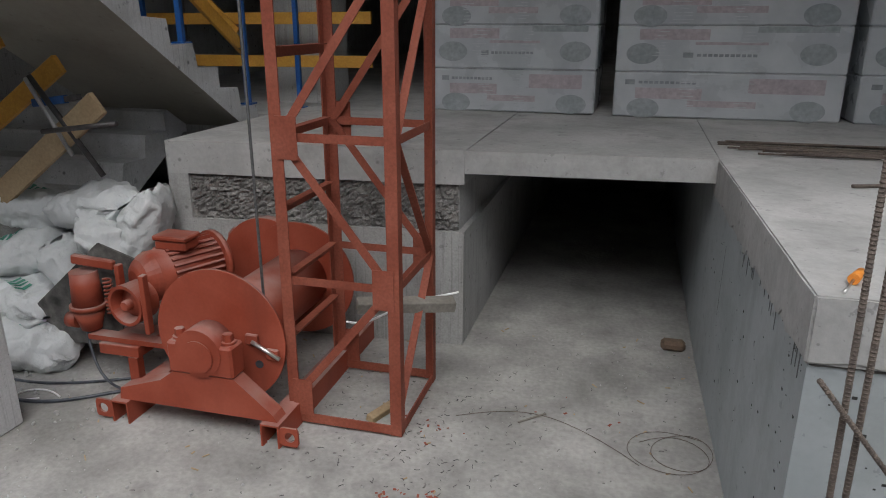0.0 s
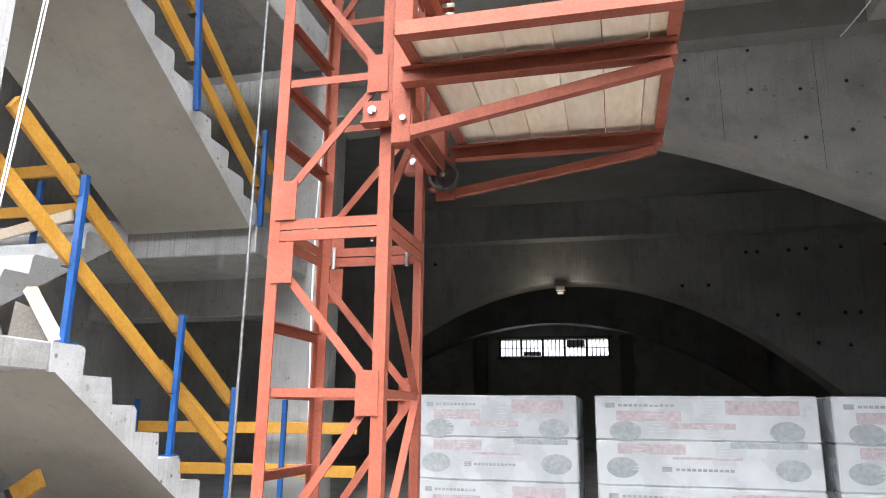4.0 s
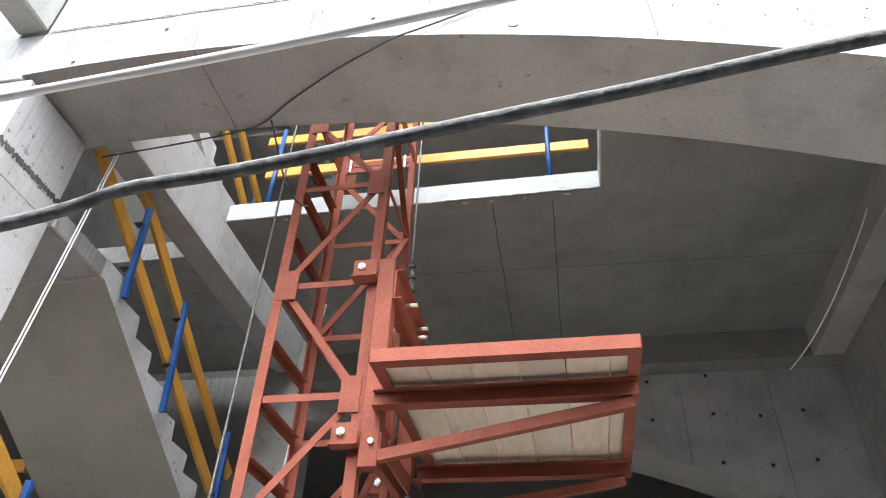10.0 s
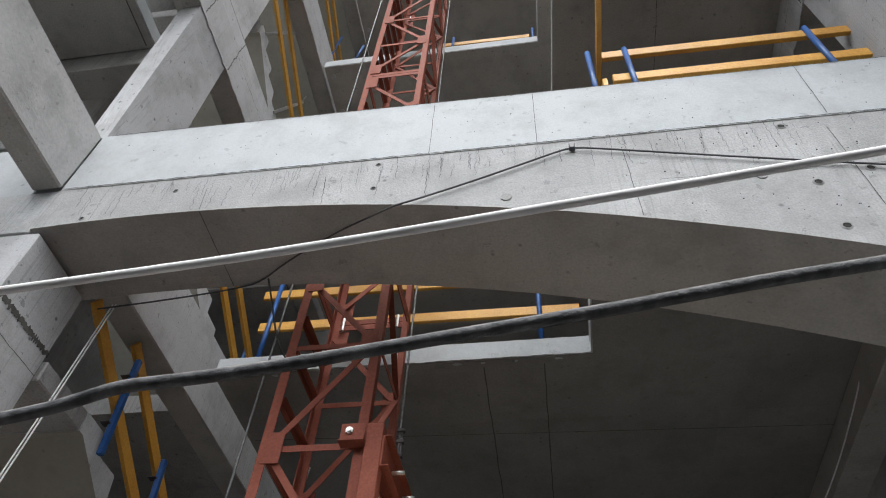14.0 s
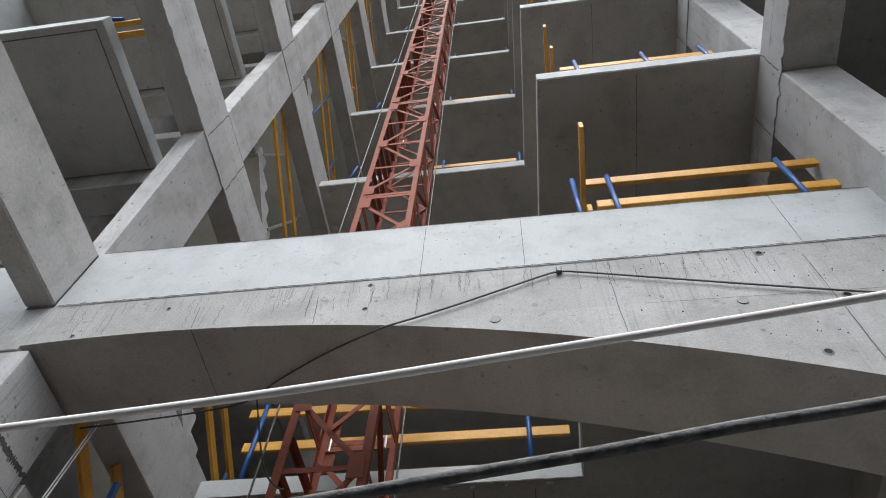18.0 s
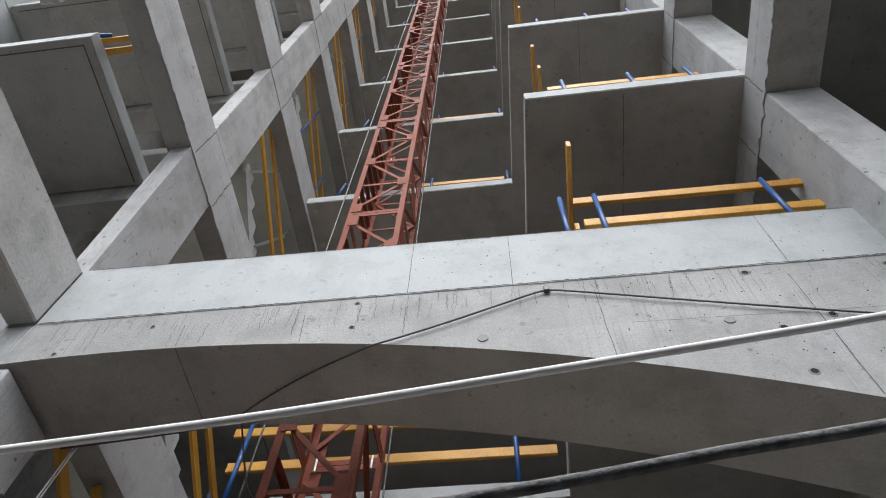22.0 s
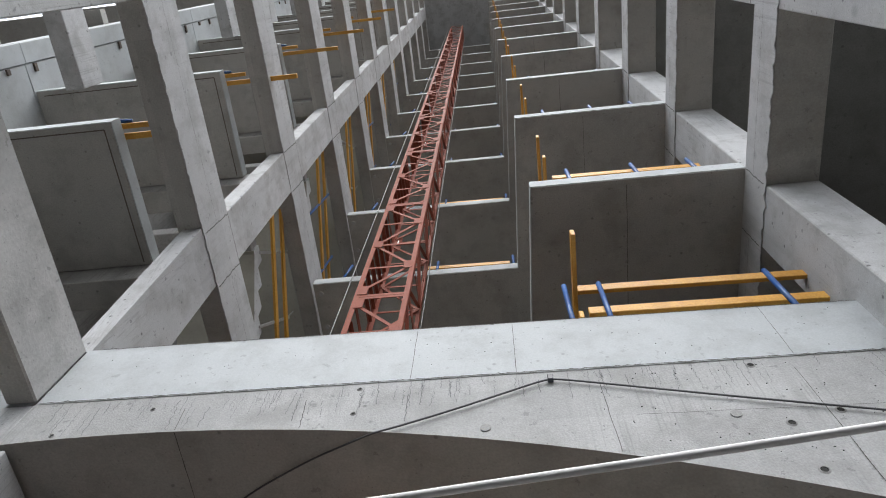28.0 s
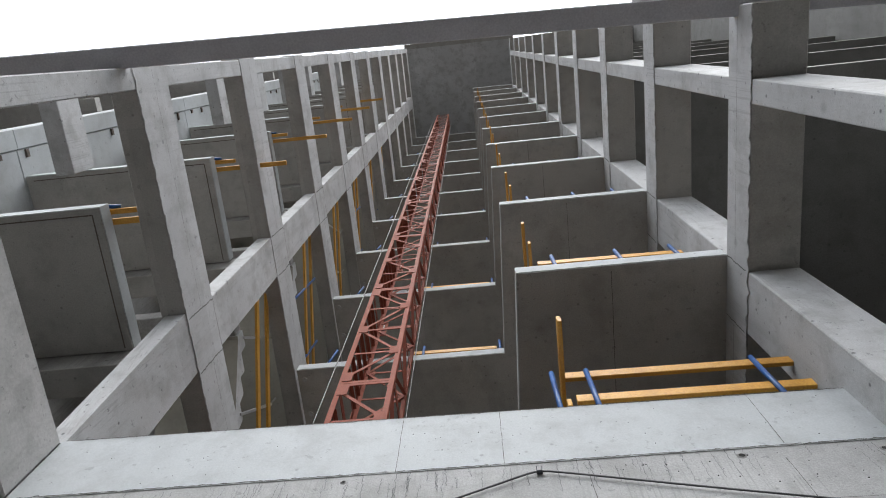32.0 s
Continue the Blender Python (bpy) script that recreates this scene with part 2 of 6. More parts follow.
CONC_FRONT = material("drip_marked_concrete", (0.41, 0.415, 0.41), (0.54, 0.545, 0.54), 0.85, 0, 1.4, 90, 0.14, 0.4, (0.29, 0.29, 0.285), spots=0.55, panel=("front", 0.9, 0.9, 0.10, 0.84), grit=0.30)
DUST = material("dusty_floor", (0.22, 0.215, 0.205), (0.42, 0.41, 0.39), 0.92, 0, 2.2, 35, 0.3, 0.45, (0.14, 0.137, 0.13), spots=0.07, grit=0.30)
# own yellow tint; darker than the sides, with underside shade in the colour
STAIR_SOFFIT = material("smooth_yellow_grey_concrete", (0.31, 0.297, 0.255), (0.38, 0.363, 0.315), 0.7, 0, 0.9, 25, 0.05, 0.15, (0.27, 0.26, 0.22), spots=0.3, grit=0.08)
SOIL = material("trodden_soil", (0.03, 0.028, 0.026), (0.05, 0.046, 0.042), 0.95, 0, 1.2, 40, 0.4)
RED = material("red_oxide_paint", (0.235, 0.064, 0.040), (0.30, 0.092, 0.060), 0.62, 0, 6, 70, 0.08, 0.25, (0.18, 0.035, 0.02), vary=0.06, shine=0.2)
RED_WINCH = material("dusty_red_paint", (0.27, 0.05, 0.026), (0.36, 0.085, 0.05), 0.5, 0, 4, 60, 0.06, 0.4, (0.13, 0.03, 0.02), grit=0.12, shine=0.3, dust=0.8)
BLUE = material("blue_enamel", (0.012, 0.072, 0.25), (0.02, 0.10, 0.32), 0.35, 0, 8, 50, 0.05, vary=0.1)
YELLOW = material("yellow_varnished_timber", (0.56, 0.27, 0.035), (0.68, 0.36, 0.06), 0.5, 0, 4, 60, 0.12, 0.3, (0.4, 0.18, 0.03), stretch=(1, 1, 1), vary=0.1)
BOARD = material("raw_pine_board", (0.70, 0.57, 0.42), (0.79, 0.68, 0.54), 0.7, 0, 3, 35, 0.12, stretch=(1, 0.25, 1), vary=0.08)
PLANK = material("weathered_plank", (0.36, 0.25, 0.14), (0.48, 0.36, 0.22), 0.8, 0, 4, 50, 0.2, vary=0.12)
STEEL = material("bright_bolt_steel", (0.55, 0.54, 0.52), (0.66, 0.65, 0.63), 0.35, 0.9, 20, 90, 0.05)
DARK_STEEL = material("dark_steel", (0.06, 0.06, 0.06), (0.11, 0.10, 0.10), 0.5, 0.6, 20, 90, 0.1)
ROPE = material("wire_rope", (0.12, 0.12, 0.12), (0.2, 0.2, 0.2), 0.5, 0.6, 60, 200, 0.3)
REBAR = material("rusty_rebar", (0.12, 0.10, 0.088), (0.20, 0.16, 0.135), 0.8, 0.3, 30, 120, 0.4)
BLACK = material("black_rubber", (0.022, 0.025, 0.032), (0.085, 0.095, 0.115), 0.38, 0, 14, 60, 0.08)
DUSTY_BLACK = material("dusty_black_sheath", (0.020, 0.022, 0.025), (0.13, 0.135, 0.14), 0.6, 0, 32, 90, 0.25, dust=2.0)
WHITE_CABLE = material("white_cable_sheath", (0.83, 0.83, 0.835), (0.88, 0.88, 0.885), 0.7, 0, 6, 60, 0.05)
GREY_CABLE = material("grey_cable_sheath", (0.07, 0.072, 0.075), (0.11, 0.11, 0.115), 0.6, 0, 6, 60, 0.05)
SACK = material("woven_white_sack", (0.60, 0.62, 0.62), (0.72, 0.735, 0.735), 0.65, 0, 5, 16, 1.0, 0.2, (0.45, 0.44, 0.42), vary=0.1, grit=0.2)
GREEN = material("green_sack_print", (0.08, 0.30, 0.22), (0.12, 0.36, 0.27), 0.7, 0, 9, 80, 0.1)
WRAP = material("milky_stretch_film", (0.50, 0.53, 0.55), (0.63, 0.65, 0.665), 0.28, 0, 2.5, 12, 0.12, vary=0.05, grit=0.12)
PRINT = material("faded_grey_print", (0.33, 0.36, 0.375), (0.42, 0.45, 0.465), 0.4, 0, 6, 30, 0.1)
PRINT_DARK = material("faded_dark_print", (0.27, 0.29, 0.31), (0.36, 0.38, 0.40), 0.4, 0, 6, 30, 0.1)
FILM_FOLD = material("glossy_film_fold", (0.56, 0.58, 0.60), (0.66, 0.675, 0.69), 0.15, 0, 6, 30, 0.1)
PRINT_RED = material("faded_pink_print", (0.46, 0.40, 0.425), (0.54, 0.475, 0.495), 0.4, 0, 6, 30, 0.1)
CHANNEL = material("grey_galvanised_channel", (0.55, 0.54, 0.57), (0.62, 0.61, 0.64), 0.6, 0.0, 4, 60, 0.05)
ORANGE = material("orange_plastic", (0.75, 0.24, 0.03), (0.8, 0.3, 0.05), 0.5, 0, 9, 60, 0.1)

# the window panes emit light themselves, in place of daylight from outside
glow = bpy.data.materials.new("glowing_pane")
glow.use_nodes = True
glow.node_tree.nodes["Principled BSDF"].inputs["Emission Color"].default_value = (0.9, 0.95, 1.0, 1)
glow.node_tree.nodes["Principled BSDF"].inputs["Emission Strength"].default_value = 0.4


# ---- mesh helpers ----
def mesh(name, bm, mat):
    bmesh.ops.recalc_face_normals(bm, faces=bm.faces)
    me = bpy.data.meshes.new(name)
    bm.to_mesh(me)
    bm.free()
    me.materials.append(mat)
    return me


def part(name, bm, mat, parent, label="", kind=""):
    ob = new(name, mesh(name, bm, mat) if isinstance(bm, bmesh.types.BMesh) else bm)
    ob.parent = parent
    return tagged(ob, label, "", "", kind)


def thing(name, label, category, group="", at=(0, 0, 0), kind=""):
    ob = new(name)
    ob.matrix_basis = pose(*at)
    ob.empty_display_size = 0.1
    return tagged(ob, label, category, group, kind)


def structure(name, bm, mat, label, category):
    return tagged(new(name, mesh(name, bm, mat)), label, category, "", "structure")


def shade_underside(ob, mat):
    """Give the downward faces tone mat, with underside shade put into the colour."""
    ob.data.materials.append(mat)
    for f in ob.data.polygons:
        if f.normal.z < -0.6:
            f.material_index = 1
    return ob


def box(x0, x1, y0, y1, z0, z1, bevel=0.0, bm=None):
    bm = bm or bmesh.new()
    made = bmesh.ops.create_cube(bm, size=1.0, matrix=Matrix.LocRotScale(
        ((x0 + x1) / 2, (y0 + y1) / 2, (z0 + z1) / 2), None, (abs(x1 - x0), abs(y1 - y0), abs(z1 - z0))))
    if bevel:
        edges = list({e for v in made["verts"] for e in v.link_edges})
        bmesh.ops.bevel(bm, geom=edges, offset=bevel, segments=1, affect="EDGES")
    return bm


def bar(a, b, w, h, bm=None, roll=0.0, bevel=0.0):
    """A straight bar of section w x h from a to b."""
    bm = bm or bmesh.new()
    a, b = Vector(a), Vector(b)
    d = b - a
    q = d.to_track_quat("Y", "Z")
    m = Matrix.Translation((a + b) / 2) @ q.to_matrix().to_4x4() @ Matrix.Rotation(roll, 4, "Y") @ Matrix.Diagonal((w, d.length, h, 1))
    made = bmesh.ops.create_cube(bm, size=1.0, matrix=m)
    if bevel:
        edges = list({e for v in made["verts"] for e in v.link_edges})
        bmesh.ops.bevel(bm, geom=edges, offset=bevel, segments=1, affect="EDGES")
    return bm


def angle_bar(a, b, leg, sx, sy, t=0.008, bm=None):
    """An upright L-section: flanges lead from the outer corner in the sx and sy directions."""
    bm = bm or bmesh.new()
    x, y, z0 = a
    z1 = b[2]
    box(min(x, x + sx * leg), max(x, x + sx * leg), min(y, y + sy * t), max(y, y + sy * t), z0, z1, 0, bm)
    box(min(x, x + sx * t), max(x, x + sx * t), min(y + sy * t, y + sy * leg), max(y + sy * t, y + sy * leg), z0, z1, 0, bm)
    return bm


def rod(a, b, r, n=10, r2=None, bm=None):
    bm = bm or bmesh.new()
    a, b = Vector(a), Vector(b)
    d = b - a
    m = Matrix.Translation((a + b) / 2) @ d.to_track_quat("Z", "Y").to_matrix().to_4x4()
    bmesh.ops.create_cone(bm, cap_ends=True, segments=n, radius1=r, radius2=r if r2 is None else r2, depth=d.length, matrix=m)
    if n >= 8:
        for f in bm.faces:
            if len(f.verts) == 4:
                f.smooth = True
    return bm


def lathe(profile, at, axis, n=28):
    """A turned part: profile is (along the axis, radius) from end to end, closed at both ends."""
    at, axis = Vector(at), Vector(axis).normalized()
    u = axis.cross(Vector((0, 0, 1))).normalized()
    v = axis.cross(u)
    bm = bmesh.new()
    rings = [[bm.verts.new(at + axis * h + (u * math.cos(2 * math.pi * i / n) + v * math.sin(2 * math.pi * i / n)) * q) for i in range(n)] for h, q in profile]
    for a, b in zip(rings, rings[1:]):
        for i in range(n):
            bm.faces.new((a[i], a[(i + 1) % n], b[(i + 1) % n], b[i]))
    bm.faces.new(rings[0])
    bm.faces.new(rings[-1][::-1])
    return bm


def prism(points, axis, lo, hi):
    """A flat outline drawn out along an axis: points are the two other coordinates in order."""
    bm = bmesh.new()

    def at(p, c):
        return {"x": (c, p[0], p[1]), "y": (p[0], c, p[1]), "z": (p[0], p[1], c)}[axis]
    low = [bm.verts.new(at(p, lo)) for p in points]
    high = [bm.verts.new(at(p, hi)) for p in points]
    n = len(points)
    bm.faces.new(low)
    bm.faces.new(high[::-1])
    for i in range(n):
        bm.faces.new((low[i], high[i], high[(i + 1) % n], low[(i + 1) % n]))
    bm.normal_update()
    bmesh.ops.triangulate(bm, faces=[f for f in bm.faces if len(f.verts) > 4])
    return bm


def tube(points, r, name, mat, steps=8):
    """A round cable through points, as a bevelled curve turned to mesh."""
    cu = bpy.data.curves.new(name, "CURVE")
    cu.dimensions, cu.bevel_depth, cu.bevel_resolution, cu.resolution_u, cu.use_fill_caps = "3D", r, 2, steps, True
    sp = cu.splines.new("NURBS")
    sp.points.add(len(points) - 1)
    sp.use_endpoint_u, sp.order_u = True, min(4, len(points))
    for p, co in zip(sp.points, points):
        p.co = (*co, 1)
    cu.materials.append(mat)
    return new(name, cu)


# ---- the building ----
FLOOR = 1.27            # raised ground floor
INNER_L, INNER_R = -2.95, 2.224
STOREY, COUNT = 2.95, 11
SLABS = [8.53 + STOREY * k for k in range(COUNT)]
LEFT = [5.70] + [8.53 + 3.06 * k for k in range(COUNT)]
ROOF = SLABS[-1] + 3.4


def slab_outline(points, z0, z1, name, mat, label):
    return structure(name, prism(points, "z", z0, z1), mat, label, "floor slab")


structure("ground", box(-400, 400, -400, 1.2, -0.4, -0.002), SOIL, "dusty grey bare ground before the building", "ground")
# Unseen dark wall, added to keep low sky light out of the interior.
structure("wall_yard", box(-14, 14, -4.8, -4.5, 0, 6.3), SOIL, "unseen plain dark wall added to block low sky light from the interior", "wall")
structure("pit_floor", box(-9, 12, 1.2, 21, -0.4, 0.0), DUST, "dusty grey concrete pit floor strewn with grit", "floor")

# raised floor round the hoist pit
structure("ledge", prism([(-3.0, 3.9), (-1.05, 4.05), (-1.05, 21), (-9, 21), (-9, 5.3), (-3.0, 5.3)], "z", 0.0, 0.76), CONC,
          "raised concrete ledge under the stairs", "ledge")
structure("ledge_core", prism([(-2.86, 3.96), (-1.09, 4.10), (-1.05, 21), (-9, 21), (-9, 5.3), (-2.86, 5.3)], "z", 0.76, 1.06), CONC,
          "set-back concrete core of the ledge", "ledge")
structure("ledge_end", prism([(-3.0, 3.9), (-2.86, 3.911), (-2.861, 5.3), (-3.0, 5.3)], "z", 0.76, 1.06), CONC, "concrete end of the ledge", "ledge")
structure("ledge_slab", prism([(-3.0, 3.9), (-1.05, 4.05), (-1.05, 21), (-9, 21), (-9, 5.3), (-3.0, 5.3)], "z", 1.06, FLOOR), CONC_FLOOR,
          "concrete floor slab on top of the ledge", "floor slab")
structure("bridge_slab", prism([(-1.046, 4.05), (0.385, 4.17), (0.385, 21), (-1.046, 21)], "z", 1.13, FLOOR - 0.004), CONC_FLOOR,
          "concrete slab bridging the dark opening", "floor slab")
structure("dock", prism([(0.446, 2.065), (12, 2.065), (12, 21), (0.39, 21), (0.39, 4.2)], "z", 0.0, 1.055), CONC_OILED,
          "smooth blue-grey concrete dock wall", "dock")
structure("dock_top", prism([(0.440, 2.058), (12, 2.058), (12, 21), (0.392, 21), (0.386, 4.2)], "z", 1.059, FLOOR), CONC_FLOOR,
          "pale concrete dock slab with a pitted front", "dock")
structure("opening_back_wall", box(-1.04, 0.38, 9, 9.2, 0, 1.12), CONC_SHADED, "concrete wall deep in the opening, shade put into its colour", "wall")

# columns and arched beams of the front
structure("column_front", box(-3.45, -3.04, 1.99, 2.55, 0, 5.46, 0.012), CONC_PALE, "square cast concrete column beside the winch", "column")


def arch(x0, x1, top, crown, at, k, y0, y1, name, mat, label, steps=36):
    pts = [(x0, top)]
    for i in range(steps + 1):
        x = x0 + (x1 - x0) * i / steps
        pts.append((x, crown - k * (x - at) ** 2))
    pts.append((x1, top))
    bm = bmesh.new()
    low = [[bm.verts.new((p[0], y, top)), bm.verts.new((p[0], y, p[1]))] for y in (y0, y1) for p in pts[1:-1]]
    n = steps + 1
    for i in range(steps):
        a, b, c, d = low[i], low[i + 1], low[n + i], low[n + i + 1]
        bm.faces.new((a[0], a[1], b[1], b[0]))
        bm.faces.new((c[0], d[0], d[1], c[1]))
        bm.faces.new((a[1], c[1], d[1], b[1]))
        bm.faces.new((a[0], b[0], d[0], c[0]))
    bm.faces.new((low[0][0], low[n][0], low[n][1], low[0][1]))
    bm.faces.new((low[n - 1][0], low[n - 1][1], low[2 * n - 1][1], low[2 * n - 1][0]))
    return shade_underside(structure(name, bm, mat, label, "beam"), CONC_SOFFIT)


arch(-3.12, 4.2, 5.70, 5.52, -2.375, 0.053, 1.98, 2.60, "arched_beam_front", CONC_FRONT, "shallow arched concrete beam over the hoist bay")
structure("beam_top", prism([(-3.12, 5.70), (4.2, 5.70), (4.2, 5.837), (-3.12, 5.893)], "y", 1.98, 2.60), CONC_FRONT, "upper pour of the arched concrete beam", "beam")
structure("beam_front_end", box(-4.6, -3.121, 1.982, 2.60, 5.462, 5.892, 0.006), CONC_FRONT, "end of the arched concrete beam over the column", "beam")
structure("upstand_end", box(-4.6, -3.334, 1.99, 2.28, 5.894, 6.52, 0.006), CONC_FRESH, "pale concrete upstand beyond the outer beam", "beam")
structure("upstand", prism([(-3.113, 5.893), (4.2, 5.838), (4.2, 6.415), (-3.113, 6.554)], "y", 1.978, 2.28), CONC_FRESH, "smooth pale concrete upstand above the arched beam", "beam")
arch(-2.88, 4.0, 5.476, 5.168, -2.23, 0.0597, 6.22, 6.80, "arched_beam_inner", CONC_FRONT, "arched concrete beam with tie holes inside")
structure("beam_inner", box(-2.88, 4.0, 6.0, 6.85, 5.48, 5.776), CONC_SHADED, "flat concrete beam under the ceiling", "beam")
arch(-5.74, 4.4, 5.14, 4.45, -0.8, 0.113, 12.0, 12.6, "arched_beam_deep", CONC, "dim arched concrete beam deep inside")
structure("beam_bay_right", box(2.14, 2.42, 2.62, 5.998, 5.48, 5.778, 0.006), CONC_SOFFIT, "downstand concrete beam along the hoist bay", "beam")
structure("wall_right", box(2.40, 2.7, 2.62, 6.2, FLOOR, 5.478), CONC, "concrete wall beside the hoist bay", "wall")
structure("column_inner", box(-3.39, -2.89, 6.2, 6.75, FLOOR - 0.05, 5.77, 0.012), CONC, "square concrete column behind the stairs", "column")
structure("beam_stair", box(-9, -3.4, 6.25, 6.6, 3.1, 3.5, 0.01), CONC, "concrete beam behind the stairs", "beam")
structure("wall_back", box(-9, 12, 20.6, 20.9, 0, 5.8), CONC_PALE, "dim concrete back wall with a small window", "wall")
# Unseen side wall, added so the sky does not light the hall.
structure("wall_left", box(-9.3, -9, 2.6, 20.9, 0, 5.8), CONC_SHADED, "unseen wall beyond the stairs, added to keep sky light out", "wall")
structure("wall_stair_left", box(-5.75, -5.55, 2.2, 8, 0, ROOF), CONC, "concrete wall along the stairs", "wall")
structure("wall_stair_back", box(-5.5, -3.42, 6.62, 6.8, 3.5, 5.9), CONC, "concrete wall behind the stairs", "wall")
# Two unseen front walls, added to stop daylight leaking into the hall.
structure("wall_front_right", box(4.2, 12, 2.1, 2.5, FLOOR, 5.77), CONC, "unseen front wall beyond the arch, added to keep light out", "wall")
structure("wall_front_left", box(-9, -5.76, 2.2, 2.5, 0, 5.69), CONC, "unseen front wall beyond the stairs, added to keep light out", "wall")
structure("beam_deep", box(-5.74, 11.9, 11.7, 12.6, 5.144, 5.778, 0.01), CONC, "dim flat concrete beam over the deep arch", "beam")
structure("wall_deep_right", box(4.41, 11.9, 12.0, 12.6, FLOOR, 5.14), CONC, "dim concrete wall beside the deep arch", "wall")
arch(-6.5, 3.8, 5.77, 4.75, -1.8, 0.066, 19.9, 20.5, "arched_beam_window", CONC, "dim arched concrete rib before the far window")
for x in (-4.1, 0.05):
    structure("window_pier", box(x, x + 0.35, 20.4, 20.597, FLOOR, 4.45, 0.01), CONC_SHADED, "dim concrete pier beside the far window", "column")
structure("wall_inner_left", box(-6.0, -5.76, 8.1, 20.5, FLOOR, 5.77), CONC_PALE, "dim concrete wall behind the stairs", "wall")
# Added out of view to shut sky light off on the right.
structure("wall_far_right", box(12, 12.3, 2.0, 20.9, 0, 5.8), CONC_SHADED, "unseen end wall added to keep sky light out", "wall")

# first floor slab: L-shaped round the hoist well
slab_outline([(-5.5, 5.05), (-4.22, 5.05), (-4.22, 4.15), (-3.21, 4.15), (-3.21, 6.2), (-5.5, 6.2)], 5.76, 5.94, "stair_landing_1", CONC, "concrete storey landing at the stair head")
# dark ceiling tone: the ground floor's shade is put into the colour
slab_outline([(-2.7, 3.78), (0.27, 3.78), (0.27, 2.61), (12, 2.61), (12, 21), (-9, 21), (-9, 6.81), (-2.7, 6.81)], 5.78, 5.95, "floor_slab_1", CONC_SHADED,
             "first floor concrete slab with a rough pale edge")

def ragged_edge(a, b, z0, z1, t, seed, deep=0.012):
    """A thin slurry skin along a slab edge, with an uneven lower rim; its outside is to the right of a to b."""
    a, b = Vector((a[0], a[1], 0)), Vector((b[0], b[1], 0))
    d = b - a
    out = Vector((d.y, -d.x, 0)).normalized() * t
    n = max(int(d.length / 0.04), 2)
    bm = bmesh.new()
    rows = []
    for i in range(n + 1):
        p = a + d * i / n
        low = z0 + deep * (noise.noise(Vector((i * 0.45, seed * 3.1, 0))) * 0.6 + noise.noise(Vector((i * 1.37, seed * 3.1, 4))) * 0.5)
        top = z1 + 0.004 * noise.noise(Vector((i * 0.6, seed * 3.1, 7)))
        rows.append([bm.verts.new((q.x, q.y, h)) for q, h in ((p, low), (p + out, low), (p + out, top), (p, top))])
    for u, v in zip(rows, rows[1:]):
        for i in range(4):
            bm.faces.new((u[i], v[i], v[(i + 1) % 4], u[(i + 1) % 4]))
    bm.faces.new(rows[0])
    bm.faces.new(rows[-1][::-1])
    return bm


def wavy_line(parent, points, z, seed):
    """A drip groove pressed along the soffit near the slab edge."""
    bm = bmesh.new()
    for a, b in zip(points, points[1:]):
        bar((a[0], a[1], z), (b[0], b[1], z), 0.012, 0.003, bm)
    part("drip_groove", bm, REBAR, parent)


first = bpy.data.objects["floor_slab_1"]
part("slurry_edge", ragged_edge((-2.7, 3.78), (0.27, 3.78), 5.79, 5.952, 0.012, 7), CONC_FRESH, first, "pale slurry-coated slab edge")
part("slurry_edge", ragged_edge((0.27, 3.78), (0.27, 2.62), 5.79, 5.952, 0.012, 8), CONC_FRESH, first, "pale slurry-coated slab edge")

